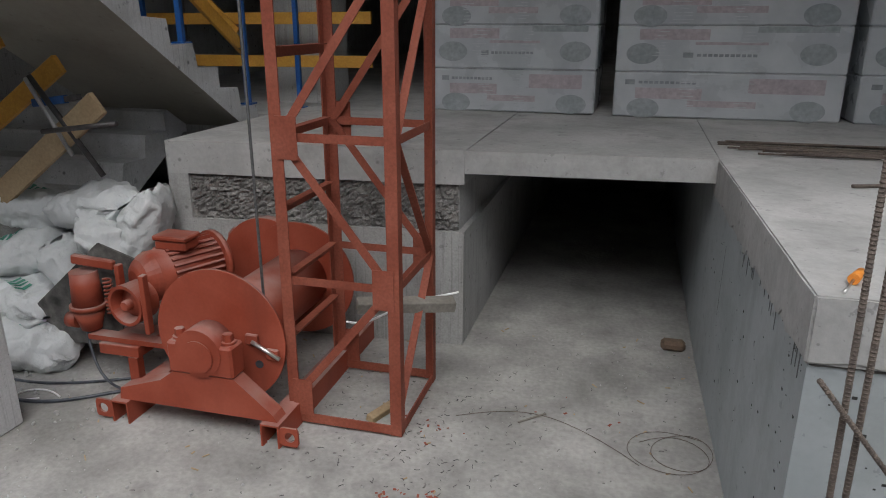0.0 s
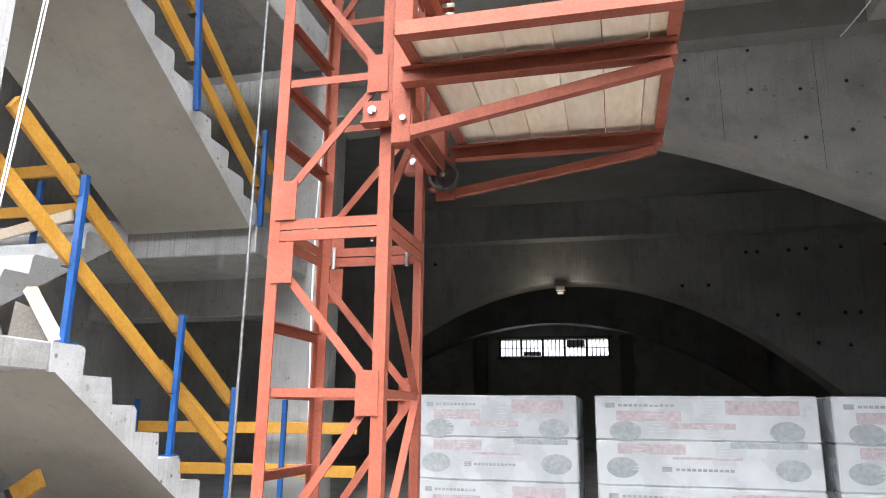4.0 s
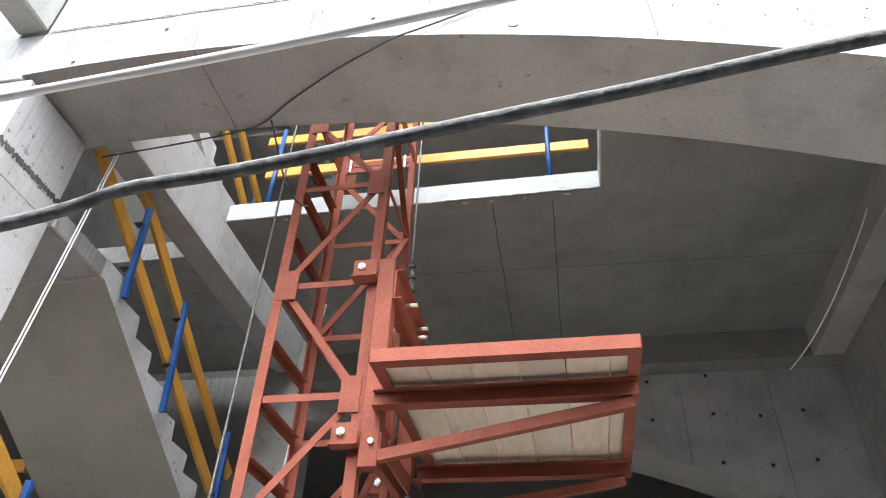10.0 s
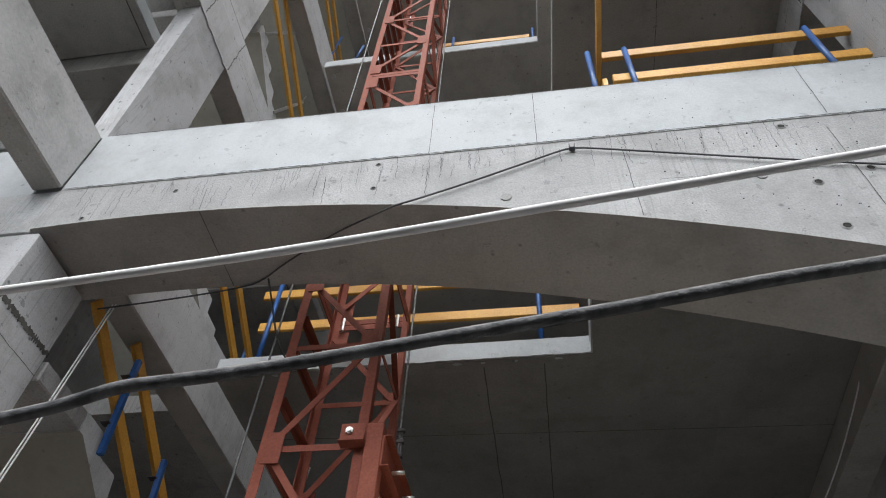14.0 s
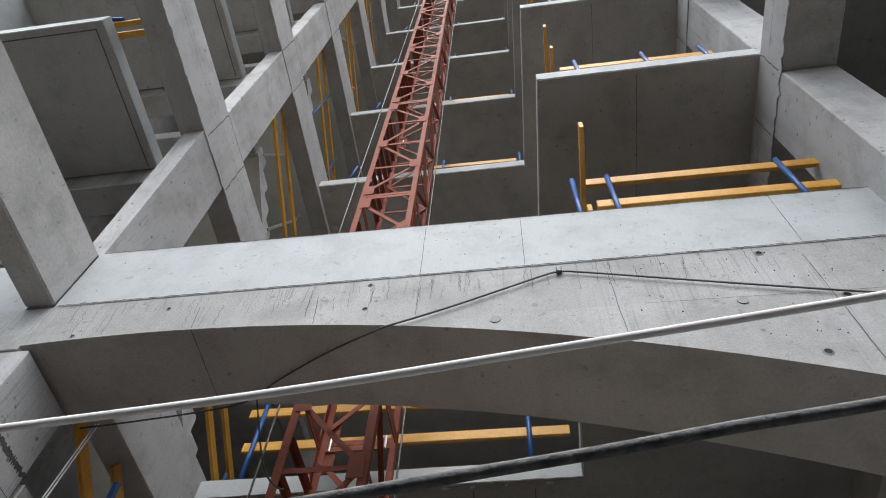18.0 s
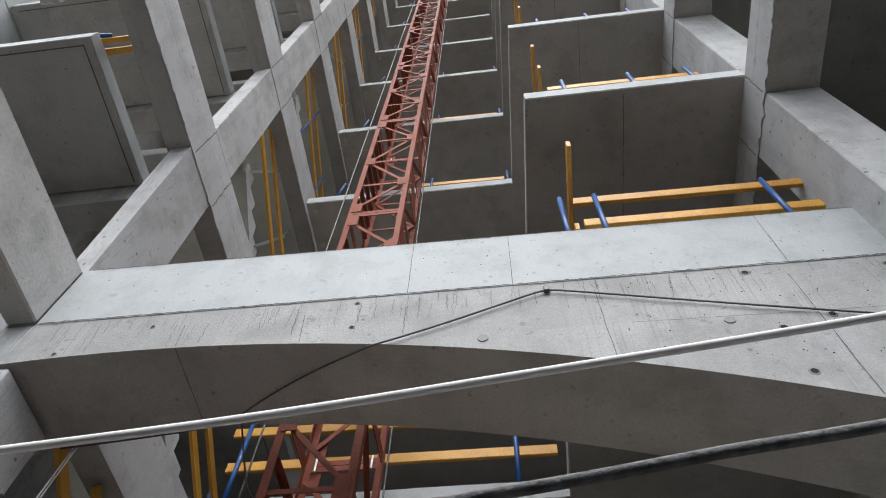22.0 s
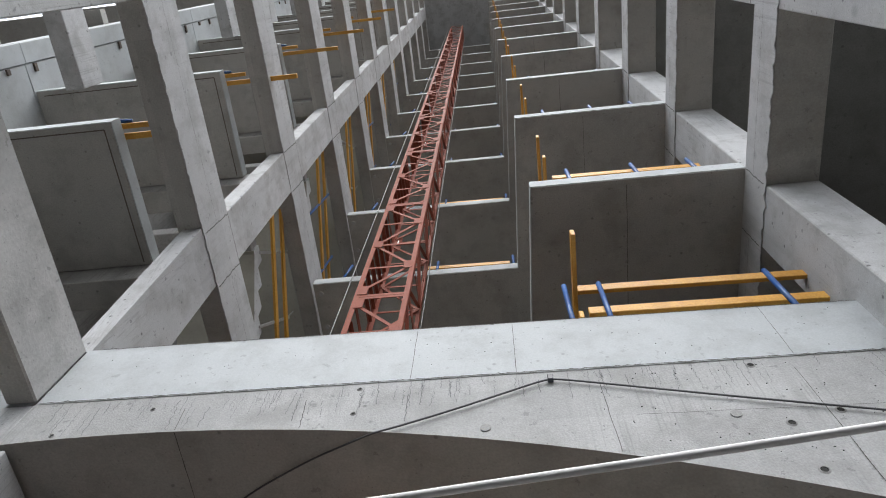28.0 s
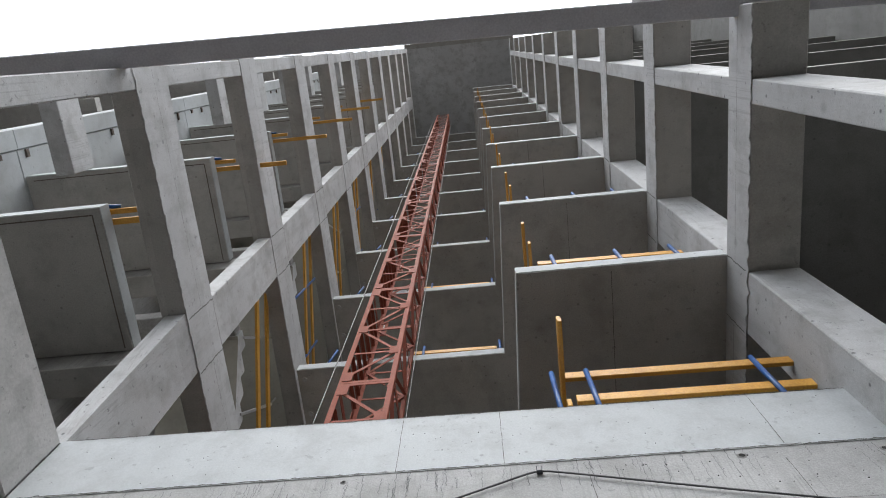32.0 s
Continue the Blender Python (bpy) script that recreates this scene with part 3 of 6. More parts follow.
# upper storeys
for k, z in enumerate(SLABS):
    s1 = slab_outline([(-2.88, 3.87), (0.16, 3.87), (0.27, 1.70), (2.218, 1.70), (2.218, 14), (-2.88, 14)], z, z + 0.17, "floor_slab", CONC_SOFFIT,
                      "concrete floor slab with a pale cut edge round the hoist well")
    part("slurry_edge", ragged_edge((-2.88, 3.87), (0.16, 3.87), z + 0.012, z + 0.172, 0.01, k), CONC_FRESH, s1, "pale slurry-coated slab edge")
    part("slurry_edge", ragged_edge((0.16, 3.87), (0.27, 1.70), z + 0.012, z + 0.172, 0.01, k + 20), CONC_FRESH, s1, "pale slurry-coated slab edge")
    part("slurry_edge", ragged_edge((0.262, 1.70), (2.218, 1.70), z + 0.012, z + 0.172, 0.01, k + 40), CONC_FRESH, s1, "pale slurry-coated slab edge")
    for y in (4.02, 4.58):
        part("anchor_plate", rod((-2.78, y, z - 0.012), (-2.78, y, z), 0.035, 12), CONC_PALE, s1, "small round anchor plate")
    s2 = slab_outline([(-6.1, 0.69), (-3.555, 0.69), (-3.555, 2.13), (-6.1, 2.13)], z, z + 0.17, "balcony_slab", CONC_SOFFIT,
                      "concrete balcony slab with a pale edge")
    part("slurry_edge", ragged_edge((-6.1, 0.69), (-3.547, 0.69), z + 0.012, z + 0.172, 0.01, k + 60), CONC_FRESH, s2, "pale slurry-coated slab edge")
    part("slurry_edge", ragged_edge((-3.555, 0.69), (-3.555, 2.12), z + 0.012, z + 0.172, 0.01, k + 80), CONC_FRESH, s2, "pale slurry-coated slab edge")
    wavy_line(s2, [(-6.0, 0.75), (-3.63, 0.75), (-3.63, 2.1)], z - 0.001, k)
    shade_underside(structure("cross_beam", box(-9, -3.2, 2.14, 2.45, z - 0.3, z + 0.17, 0.008), CONC, "concrete cross beam behind the balcony", "beam"), CONC_SOFFIT)
    wall = structure("outer_wall", box(-6.4, -6.12, 0.32, 2.13, z, z + STOREY - 0.01, 0.01), CONC_FRESH, "pale block wall of the far bay with dark hanger stubs", "wall")
    for j in range(4):
        zz = z + 0.25 + 0.74 * j + 0.1 * math.sin(k * 5 + j * 3)
        part("hanger_stub", box(-6.119, -6.09, 0.325, 0.40 + 0.07 * ((j * 7 + k) % 3) / 2, zz, zz + 0.06), REBAR, wall, "dark steel hanger stub")
    structure("outer_column", box(-6.45, -6.1, 0.04, 0.31, z, z + STOREY - 0.002, 0.01), CONC_FRESH, "pale slim concrete column of the far bay", "column")
    slab_outline([(-8.9, -0.20), (-6.46, -0.20), (-6.46, 0.6), (-8.9, 0.6)], z, z + 0.17, "outer_slab", CONC_SOFFIT, "concrete floor slab beyond the far bay")
    if k:
        structure("outer_beam", box(-5.40, -5.15, -0.62, 0.66, z - 0.46, z + 0.06, 0.01), CONC_PALE, "cast concrete floor beam of the far bay", "beam")
    # the darker concrete puts this bay's shade into the slab colour
    slab_outline([(2.665, 0.3), (9, 0.3), (9, 14), (2.665, 14)], z, z + 0.17, "floor_slab", CONC_SHADED, "concrete floor slab of the neighbouring bay")
    br = shade_underside(structure("beam_right", box(2.220, 2.66, -0.5, 8, z - 0.48, z, 0.01), CONC_PALE, "cast concrete floor beam", "beam"), CONC_SOFFIT)
    if k < 7:
        part("slurry_skin", ragged_edge((2.220, 7.9), (2.220, -0.49), z - 0.490, z - 0.008, 0.007, k + 100, 0.075), CONC_PALE, br, "thin pale slurry skin with a ragged rim")
for k, z in enumerate(LEFT):
    bl = shade_underside(structure("beam_left", box(-3.2, -2.947, -0.55 if k else 2.61, 6.2, z, z + 0.68, 0.01), CONC_PALE, "cast concrete floor beam along the well", "beam"), CONC_SOFFIT)
    if 0 < k < 8:
        part("slurry_skin", ragged_edge((-2.947, -0.54), (-2.947, 6.1), z - 0.008, z + 0.672, 0.005, k + 120, 0.045), CONC_PALE, bl, "thin pale slurry skin with a ragged rim")
    if k == 0:
        shade_underside(structure("beam_outer", box(-3.33, -3.115, -0.55, 1.976, 5.905, 6.54, 0.012), CONC_FLOOR, "cast concrete beam running out to the front", "beam"), CONC_SOFFIT)
    if k < COUNT:
        up = LEFT[k + 1]
        if k:
            structure("column", box(-3.14, INNER_L, 1.87, 2.45, z + 0.68, up, 0.01), CONC_PALE, "cast concrete column beside the well", "column")
        else:
            raker = bmesh.new()
            low = [raker.verts.new(p) for p in ((-3.28, 1.99, 6.56), (-3.10, 1.99, 6.56), (-3.10, 2.595, 6.56), (-3.28, 2.595, 6.56))]
            top = [raker.verts.new(p) for p in ((-3.15, 1.80, up - 0.002), (-2.952, 1.80, up - 0.002), (-2.952, 2.42, up - 0.002), (-3.15, 2.42, up - 0.002))]
            raker.faces.new(low[::-1])
            raker.faces.new(top)
            for i in range(4):
                raker.faces.new((low[i], low[(i + 1) % 4], top[(i + 1) % 4], top[i]))
            structure("column", raker, CONC_PALE, "cast concrete column standing on the arched beam", "column")
        structure("column", box(-3.14, INNER_L, -0.53, -0.33, z + 0.68, up, 0.01), CONC_PALE, "slim cast concrete front column", "column")
for k, z in enumerate([5.95] + [s for s in SLABS[:-1]]):
    up = SLABS[k] - 0.48
    structure("column", box(INNER_R, 2.66, 1.70, 2.28, z, up, 0.01), CONC_PALE, "cast concrete column beside the well", "column")
    structure("column", box(INNER_R, 2.66, 0.08, 0.28, z, up, 0.01), CONC_PALE, "slim cast concrete front column", "column")
structure("roof_front", box(-3.2, 2.66, -0.75, -0.5, ROOF, ROOF + 0.3), CONC_SOFFIT, "concrete roof slab edge over the well", "roof")
# paler than the roof edge: light on the soffit is put into the colour
structure("roof", box(-9, 9, -0.5, 14, ROOF, ROOF + 0.3), CONC_PALE, "concrete roof slab closing the well", "roof")
# back and right walls are darker: the rooms' deep shade is in their colour
structure("wall_upper_back", box(-9, 9, 14.0, 14.3, 5.96, ROOF), CONC_SHADED, "concrete back wall of the upper floors", "wall")
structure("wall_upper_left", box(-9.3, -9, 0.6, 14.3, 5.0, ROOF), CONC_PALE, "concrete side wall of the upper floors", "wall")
structure("wall_upper_right", box(9, 9.3, -3.0, 14.3, 5.96, ROOF), CONC_SHADED, "concrete side wall of the upper floors", "wall")
structure("edge_channel", bar((-6.5, -0.687, 8.37), (4.5, -0.449, 8.37), 0.18, 0.10, None, 0, 0.008), CHANNEL, "dark grey steel channel along the facade line", "beam")


# ---- stairs ----
def flight(x0, x1, y_low, z_low, n, rise, going, way, name, label, thick=0.20, low=0.10):
    """Cast flight from (y_low, z_low), climbing n risers; way -1 climbs towards the open front."""
    pts = []
    y, z = y_low, z_low
    rnd = random.Random(int(y_low * 100 + z_low * 37))
    for i in range(n):
        pts += [(y + rnd.uniform(-0.012, 0.012), z + rnd.uniform(-0.008, 0.008)), (y + way * rnd.uniform(0.0, 0.03), z + rise * rnd.uniform(0.80, 0.9)),
                (y + way * rnd.uniform(0.02, 0.05), z + rise + rnd.uniform(-0.01, 0.004))]
        z += rise
        y += way * going
    pts.append((y, z))
    pts.append((y, z - thick))
    pts.append((y - way * 0.045, z - thick))
    pts.append((y_low + way * 0.10, z_low - low))
    return shade_underside(structure(name, prism(pts, "x", x0, x1), CONC_PALE, label, "stairs"), STAIR_SOFFIT)


flight(-4.20, -3.02, 5.151, 1.207, 8, 0.163, 0.258, -1, "stair_flight", "cast concrete stair flight with chipped step edges", 0.16, 0.068)
structure("stair_landing", box(-5.5, -3.02, 2.05, 3.085, 2.353, 2.511, 0.01), CONC, "cast concrete half landing", "stairs")
flight(-5.50, -4.25, 3.087, 2.511, 8, 0.155, 0.253, 1, "stair_flight", "cast concrete stair flight with chipped step edges", 0.16, 0.1)
structure("stair_landing", box(-5.5, -3.02, 5.153, 6.2, 3.47, 3.75, 0.01), CONC, "cast concrete half landing", "stairs")
flight(-4.20, -3.02, 5.151, 3.754, 8, 0.147, 0.26, -1, "stair_flight", "cast concrete stair flight seen from below", 0.14, 0.089)
structure("stair_landing", box(-5.5, -3.02, 2.56, 3.069, 4.788, 4.93, 0.01), CONC, "cast concrete half landing", "stairs")
flight(-5.50, -4.25, 3.071, 4.93, 7, 0.144, 0.28, 1, "stair_flight", "cast concrete stair flight seen from below")
for k, z in enumerate([5.95] + SLABS[:7]):
    top = SLABS[k] + 0.17
    rise = (top - z) / 16
    base = z if k == 0 else z + 0.17
    rise = (top - base) / 16
    flight(-4.20, -3.20, 5.3, base, 10, rise, 0.25, -1, "stair_flight", "cast concrete stair flight of an upper storey")
    structure("stair_landing", box(-5.5, -3.22, 2.46, 2.8, base + 10 * rise - 0.2, base + 10 * rise, 0.01), CONC, "cast concrete half landing", "stairs")
    flight(-5.50, -4.25, 2.8, base + 10 * rise, 6, rise, 0.25, 1, "stair_flight", "cast concrete stair flight of an upper storey")
    structure("stair_landing", box(-5.5, -3.22, 5.31, 8, top - 0.17, top, 0.01), CONC, "cast concrete storey landing", "stairs")


# ---- hoist mast ----
MX0, MX1, MY0, MY1, SEC = -1.70, -1.09, 2.92, 3.55, 3.0


def mast_section():
    t = thing("mast_section", "red-painted lattice hoist mast section of angle steel", "hoist mast", "mast sections")
    leg = 0.058
    w, d = MX1 - MX0, MY1 - MY0
    for x, y, sx, sy in ((0, 0, 1, 1), (w, 0, -1, 1), (0, d, 1, -1), (w, d, -1, -1)):
        part("leg", angle_bar((x, y, 0), (x, y, SEC), leg, sx, sy), RED, t)
    for z in (0.003, SEC - 0.053):
        part("end_bar", box(leg, w - leg, 0.002, 0.010, z, z + 0.05), RED, t)
        part("end_bar", box(leg, w - leg, d - 0.010, d - 0.002, z, z + 0.05), RED, t)
        part("end_bar", box(0.002, 0.010, leg, d - leg, z, z + 0.05), RED, t)
        part("end_bar", box(w - 0.010, w - 0.002, leg, d - leg, z, z + 0.05), RED, t)
    heights = [0.15, 0.78, 1.48, 2.23, 2.85]
    for i in range(4):
        za, zb = heights[i], heights[i + 1]
        left_low = i % 2 == 0
        for y in (0.012, d - 0.018):
            a, b = ((0.04, y, za), (w - 0.04, y, zb)) if left_low else ((w - 0.04, y, za), (0.04, y, zb))
            part("diagonal", bar(a, b, 0.008, 0.04), RED, t)
        x = w - 0.018
        a, b = ((x, 0.04, za), (x, d - 0.04, zb)) if left_low else ((x, d - 0.04, za), (x, 0.04, zb))
        part("diagonal", bar(a, b, 0.04, 0.008), RED, t)
        # the ladder side has rungs at every half bay and no diagonals
        for z in (za, (za + zb) / 2):
            if z > 0.2:
                part("rung", box(0.004, 0.010, leg, d - leg, z - 0.025, z + 0.025), RED, t)
                part("rung", box(0.010, 0.050, leg, d - leg, z + 0.019, z + 0.025), RED, t)
        if i:
            for y in (0.012, d - 0.018):
                part("cross_bar", box(leg, w - leg, y, y + 0.006, za - 0.02, za + 0.02), RED, t)
            part("cross_bar", box(w - 0.018, w - 0.012, leg, d - leg, za - 0.02, za + 0.02), RED, t)
    for z, side in ((0.15, 0), (0.78, 1), (1.48, 0), (2.23, 1), (2.84, 0)):
        x = 0.030 if side == 0 else w - 0.130
        part("gusset", box(x, x + 0.106, -0.008, -0.002, z - 0.10, z + 0.10), RED, t)
        part("gusset", box(x, x + 0.106, d + 0.002, d + 0.008, z - 0.10, z + 0.10), RED, t)
    for x, y in ((0.09, 0.03), (w - 0.09, 0.03), (0.09, d - 0.03), (w - 0.09, d - 0.03)):
        part("bolt", rod((x, y, SEC - 0.07), (x, y, SEC + 0.055), 0.011, 6), STEEL, t, "bright steel flange bolt")
    return t


section = mast_section()
section.matrix_basis = pose(MX0, MY0, 0.012)
for i in range(1, 13):
    copy_thing(section, pose(MX0, MY0, 0.012 + SEC * i))


# ---- hoist platform ----
def hoist_platform(z):
    """Cantilevered deck with its roller carriage; z is the top of the deck."""
    t = thing("hoist_platform", "red steel hoist platform with a pale pine board deck", "hoist platform", "", (0, 0, z))
    x0, x1, y0, y1 = -0.962, 0.237, 2.55, 3.95
    # boards of uneven width, the last one ripped narrow
    cuts = [0.0, 0.185, 0.365, 0.555, 0.735, 0.905, 1.0]
    for a, b in zip(cuts, cuts[1:]):
        a, b = (x0 + 0.01 + (x1 - x0 - 0.02) * c for c in (a, b))
        part("deck_board", box(a + 0.0025, b - 0.0025, y0 + 0.008, y1 - 0.012, -0.038, 0.002 if a < -0.5 else 0.0, 0.003), BOARD, t, "raw pine deck board")
    for ya, yb in ((y0 - 0.006, y0), (y1, y1 + 0.006)):
        part("edge_angle", box(x0 - 0.006, x1 + 0.006, ya, yb, -0.070, -0.003), RED, t)
    part("edge_angle", box(x0, x1, y0 + 0.0, y0 + 0.062, -0.070, -0.063), RED, t)
    for xa, xb in ((x0 - 0.006, x0), (x1, x1 + 0.006)):
        part("edge_angle", box(xa, xb, y0 + 0.001, y1 - 0.001, -0.070, -0.003), RED, t)
    part("edge_angle", box(x0, x0 + 0.05, y0 + 0.064, y1 - 0.002, -0.070, -0.063), RED, t)
    part("edge_angle", box(x1 - 0.05, x1, y0 + 0.064, y1 - 0.002, -0.070, -0.063), RED, t)
    for i in range(5):
        for x in (x0 - 0.008, x1 + 0.004):
            part("weld_bead", rod((x, y0 - 0.006, -0.062 + 0.011 * i), (x + 0.005, y0 - 0.009, -0.060 + 0.011 * i), 0.005, 6), RED, t)
    for y in (2.842, 3.875):
        # rolled joist: two flanges and a web
        part("deck_beam", prism([(y - 0.037, -0.072), (y + 0.037, -0.072), (y + 0.037, -0.079), (y + 0.004, -0.082), (y + 0.004, -0.148), (y + 0.037, -0.151), (y + 0.037, -0.158), (y - 0.037, -0.158),
                                 (y - 0.037, -0.151), (y - 0.004, -0.148), (y - 0.004, -0.082), (y - 0.037, -0.079)], "x", x0 - 0.055, x1 - 0.005), RED, t)
    part("brace", bar((-0.97, 2.842, -0.40), (x1 - 0.03, 2.842, -0.186), 0.045, 0.055, None, 0, 0.003), RED, t)
    part("brace", bar((-0.95, 3.64, -0.45), (x1 - 0.05, 3.875, -0.186), 0.045, 0.05, None, 0, 0.003), RED, t)
    hub = (-0.985, 3.56, -0.37)
    pulley = part("pulley", lathe(((-0.03, 0.0), (-0.03, 0.03), (-0.012, 0.034), (-0.012, 0.062), (-0.03, 0.068), (-0.03, 0.084), (-0.012, 0.080), (0.0, 0.062), (0.012, 0.080), (0.03, 0.084), (0.03, 0.0)),
                                  hub, (0, 1, 0), 32), DARK_STEEL, t, "worn dark steel pulley")
    part("pulley_hub", lathe(((-0.045, 0.0), (-0.045, 0.009), (-0.038, 0.014), (-0.031, 0.016), (-0.031, 0.0)), hub, (0, 1, 0), 12), STEEL, pulley, "bright steel hub bolt")
    part("pulley_bracket", box(-1.04, -0.93, 3.60, 3.61, -0.50, -0.24), RED, t)
    part("end_plate", box(-0.857, 0.177, y1 + 0.007, y1 + 0.013, -0.01, 0.30), RED, t, "red steel plate standing along the deck edge")
    part("stop_chain", rod((-0.86, y1 + 0.01, 0.28), (-1.0, 3.68, 0.26), 0.006, 6), DARK_STEEL, t, "thin dark hook wire")
    for y in (2.925, 3.62):
        part("carriage_post", box(-1.082, -0.985, y - 0.042, y + 0.042, -0.43, 0.77, 0.004), RED, t)
        part("post_cap", box(-1.078, -0.989, y - 0.038, y + 0.038, 0.770, 0.776), RED, t)
    part("carriage_channel", box(-0.984, -0.972, 2.885, 3.66, 0.50, 0.69, 0.003), RED, t)
    part("carriage_channel", box(-0.972, -0.935, 2.885, 3.66, 0.683, 0.690), RED, t)
    part("carriage_channel", box(-0.972, -0.935, 2.885, 3.66, 0.500, 0.507), RED, t)
    part("carriage_bar", box(-1.06, -1.02, 2.968, 3.577, 0.58, 0.68), RED, t)
    part("carriage_bar", box(-1.06, -1.02, 2.968, 3.577, -0.37, -0.27), RED, t)
    part("carriage_bar", box(-0.984, -0.974, 2.885, 3.66, -0.36, -0.26, 0.003), RED, t)
    for z2 in (0.70, -0.27):
        for y in (2.885, 3.60):
            part("roller_bracket", box(-1.215, -1.083, y - 0.034, y - 0.026, z2 - 0.05, z2 + 0.05), RED, t)
            part("roller_bracket", box(-1.215, -1.083, y + 0.022, y + 0.030, z2 - 0.05, z2 + 0.05), RED, t)
            part("bracket_lip", box(-1.225, -1.083, y - 0.042, y + 0.036, z2 - 0.060, z2 - 0.052), RED, t)
            part("roller", rod((-1.145, y - 0.022, z2 - 0.012), (-1.145, y + 0.018, z2 - 0.012), 0.048, 16), DARK_STEEL, t, "worn dark steel guide roller")
            part("bolt", rod((-1.165, y - 0.058, z2), (-1.165, y + 0.05, z2), 0.014, 8), STEEL, t, "bright steel bolt")
            part("nut", rod((-1.165, y - 0.048, z2), (-1.165, y - 0.036, z2), 0.022, 6), STEEL, t, "bright hexagon nut")
    for y, z2 in ((3.12, 0.60), (3.42, 0.62), (3.42, 0.56)):
        part("bolt", rod((-0.99, y, z2), (-0.90, y, z2), 0.012, 8), STEEL, t, "bright steel bolt")
    part("bolt", rod((-1.02, 2.862, -0.31), (-1.02, 2.90, -0.31), 0.014, 8), STEEL, t, "bright steel bolt")
    return t


hoist_platform(3.832)


# ---- winch ----
def ring_plate(x0, x1, z0, z1, y0, y1, hx, hz, r):
    """An upright plate with a round hole through it."""
    bm = bmesh.new()
    n = 20
    rows = []
    for y in (y0, y1):
        inner = [bm.verts.new((hx + r * math.cos(2 * math.pi * i / n), y, hz + r * math.sin(2 * math.pi * i / n))) for i in range(n)]
        outer = []
        for i in range(n):
            c, s = math.cos(2 * math.pi * i / n), math.sin(2 * math.pi * i / n)
            k = min((x1 - hx) / c if c > 1e-6 else 9, (x0 - hx) / c if c < -1e-6 else 9, (z1 - hz) / s if s > 1e-6 else 9, (z0 - hz) / s if s < -1e-6 else 9)
            outer.append(bm.verts.new((hx + k * c, y, hz + k * s)))
        rows.append((inner, outer))
    for i in range(n):
        j = (i + 1) % n
        (a, b), (c, d) = rows
        bm.faces.new((a[i], a[j], b[j], b[i]))
        bm.faces.new((c[i], d[i], d[j], c[j]))
        bm.faces.new((a[i], c[i], c[j], a[j]))
        bm.faces.new((b[i], b[j], d[j], d[i]))
    return bm


def channel_foot(x, y0, y1):
    bm = box(x, x + 0.10, y0, y1, 0.115, 0.125)
    box(x, x + 0.009, y0, y1, 0.0, 0.115, 0, bm)
    box(x + 0.091, x + 0.10, y0, y1, 0.0, 0.115, 0, bm)
    return bm


def round_bar(points, r, name, mat, parent):
    ob = tube(points, r, name, mat, 6)
    ob.parent = parent
    return ob


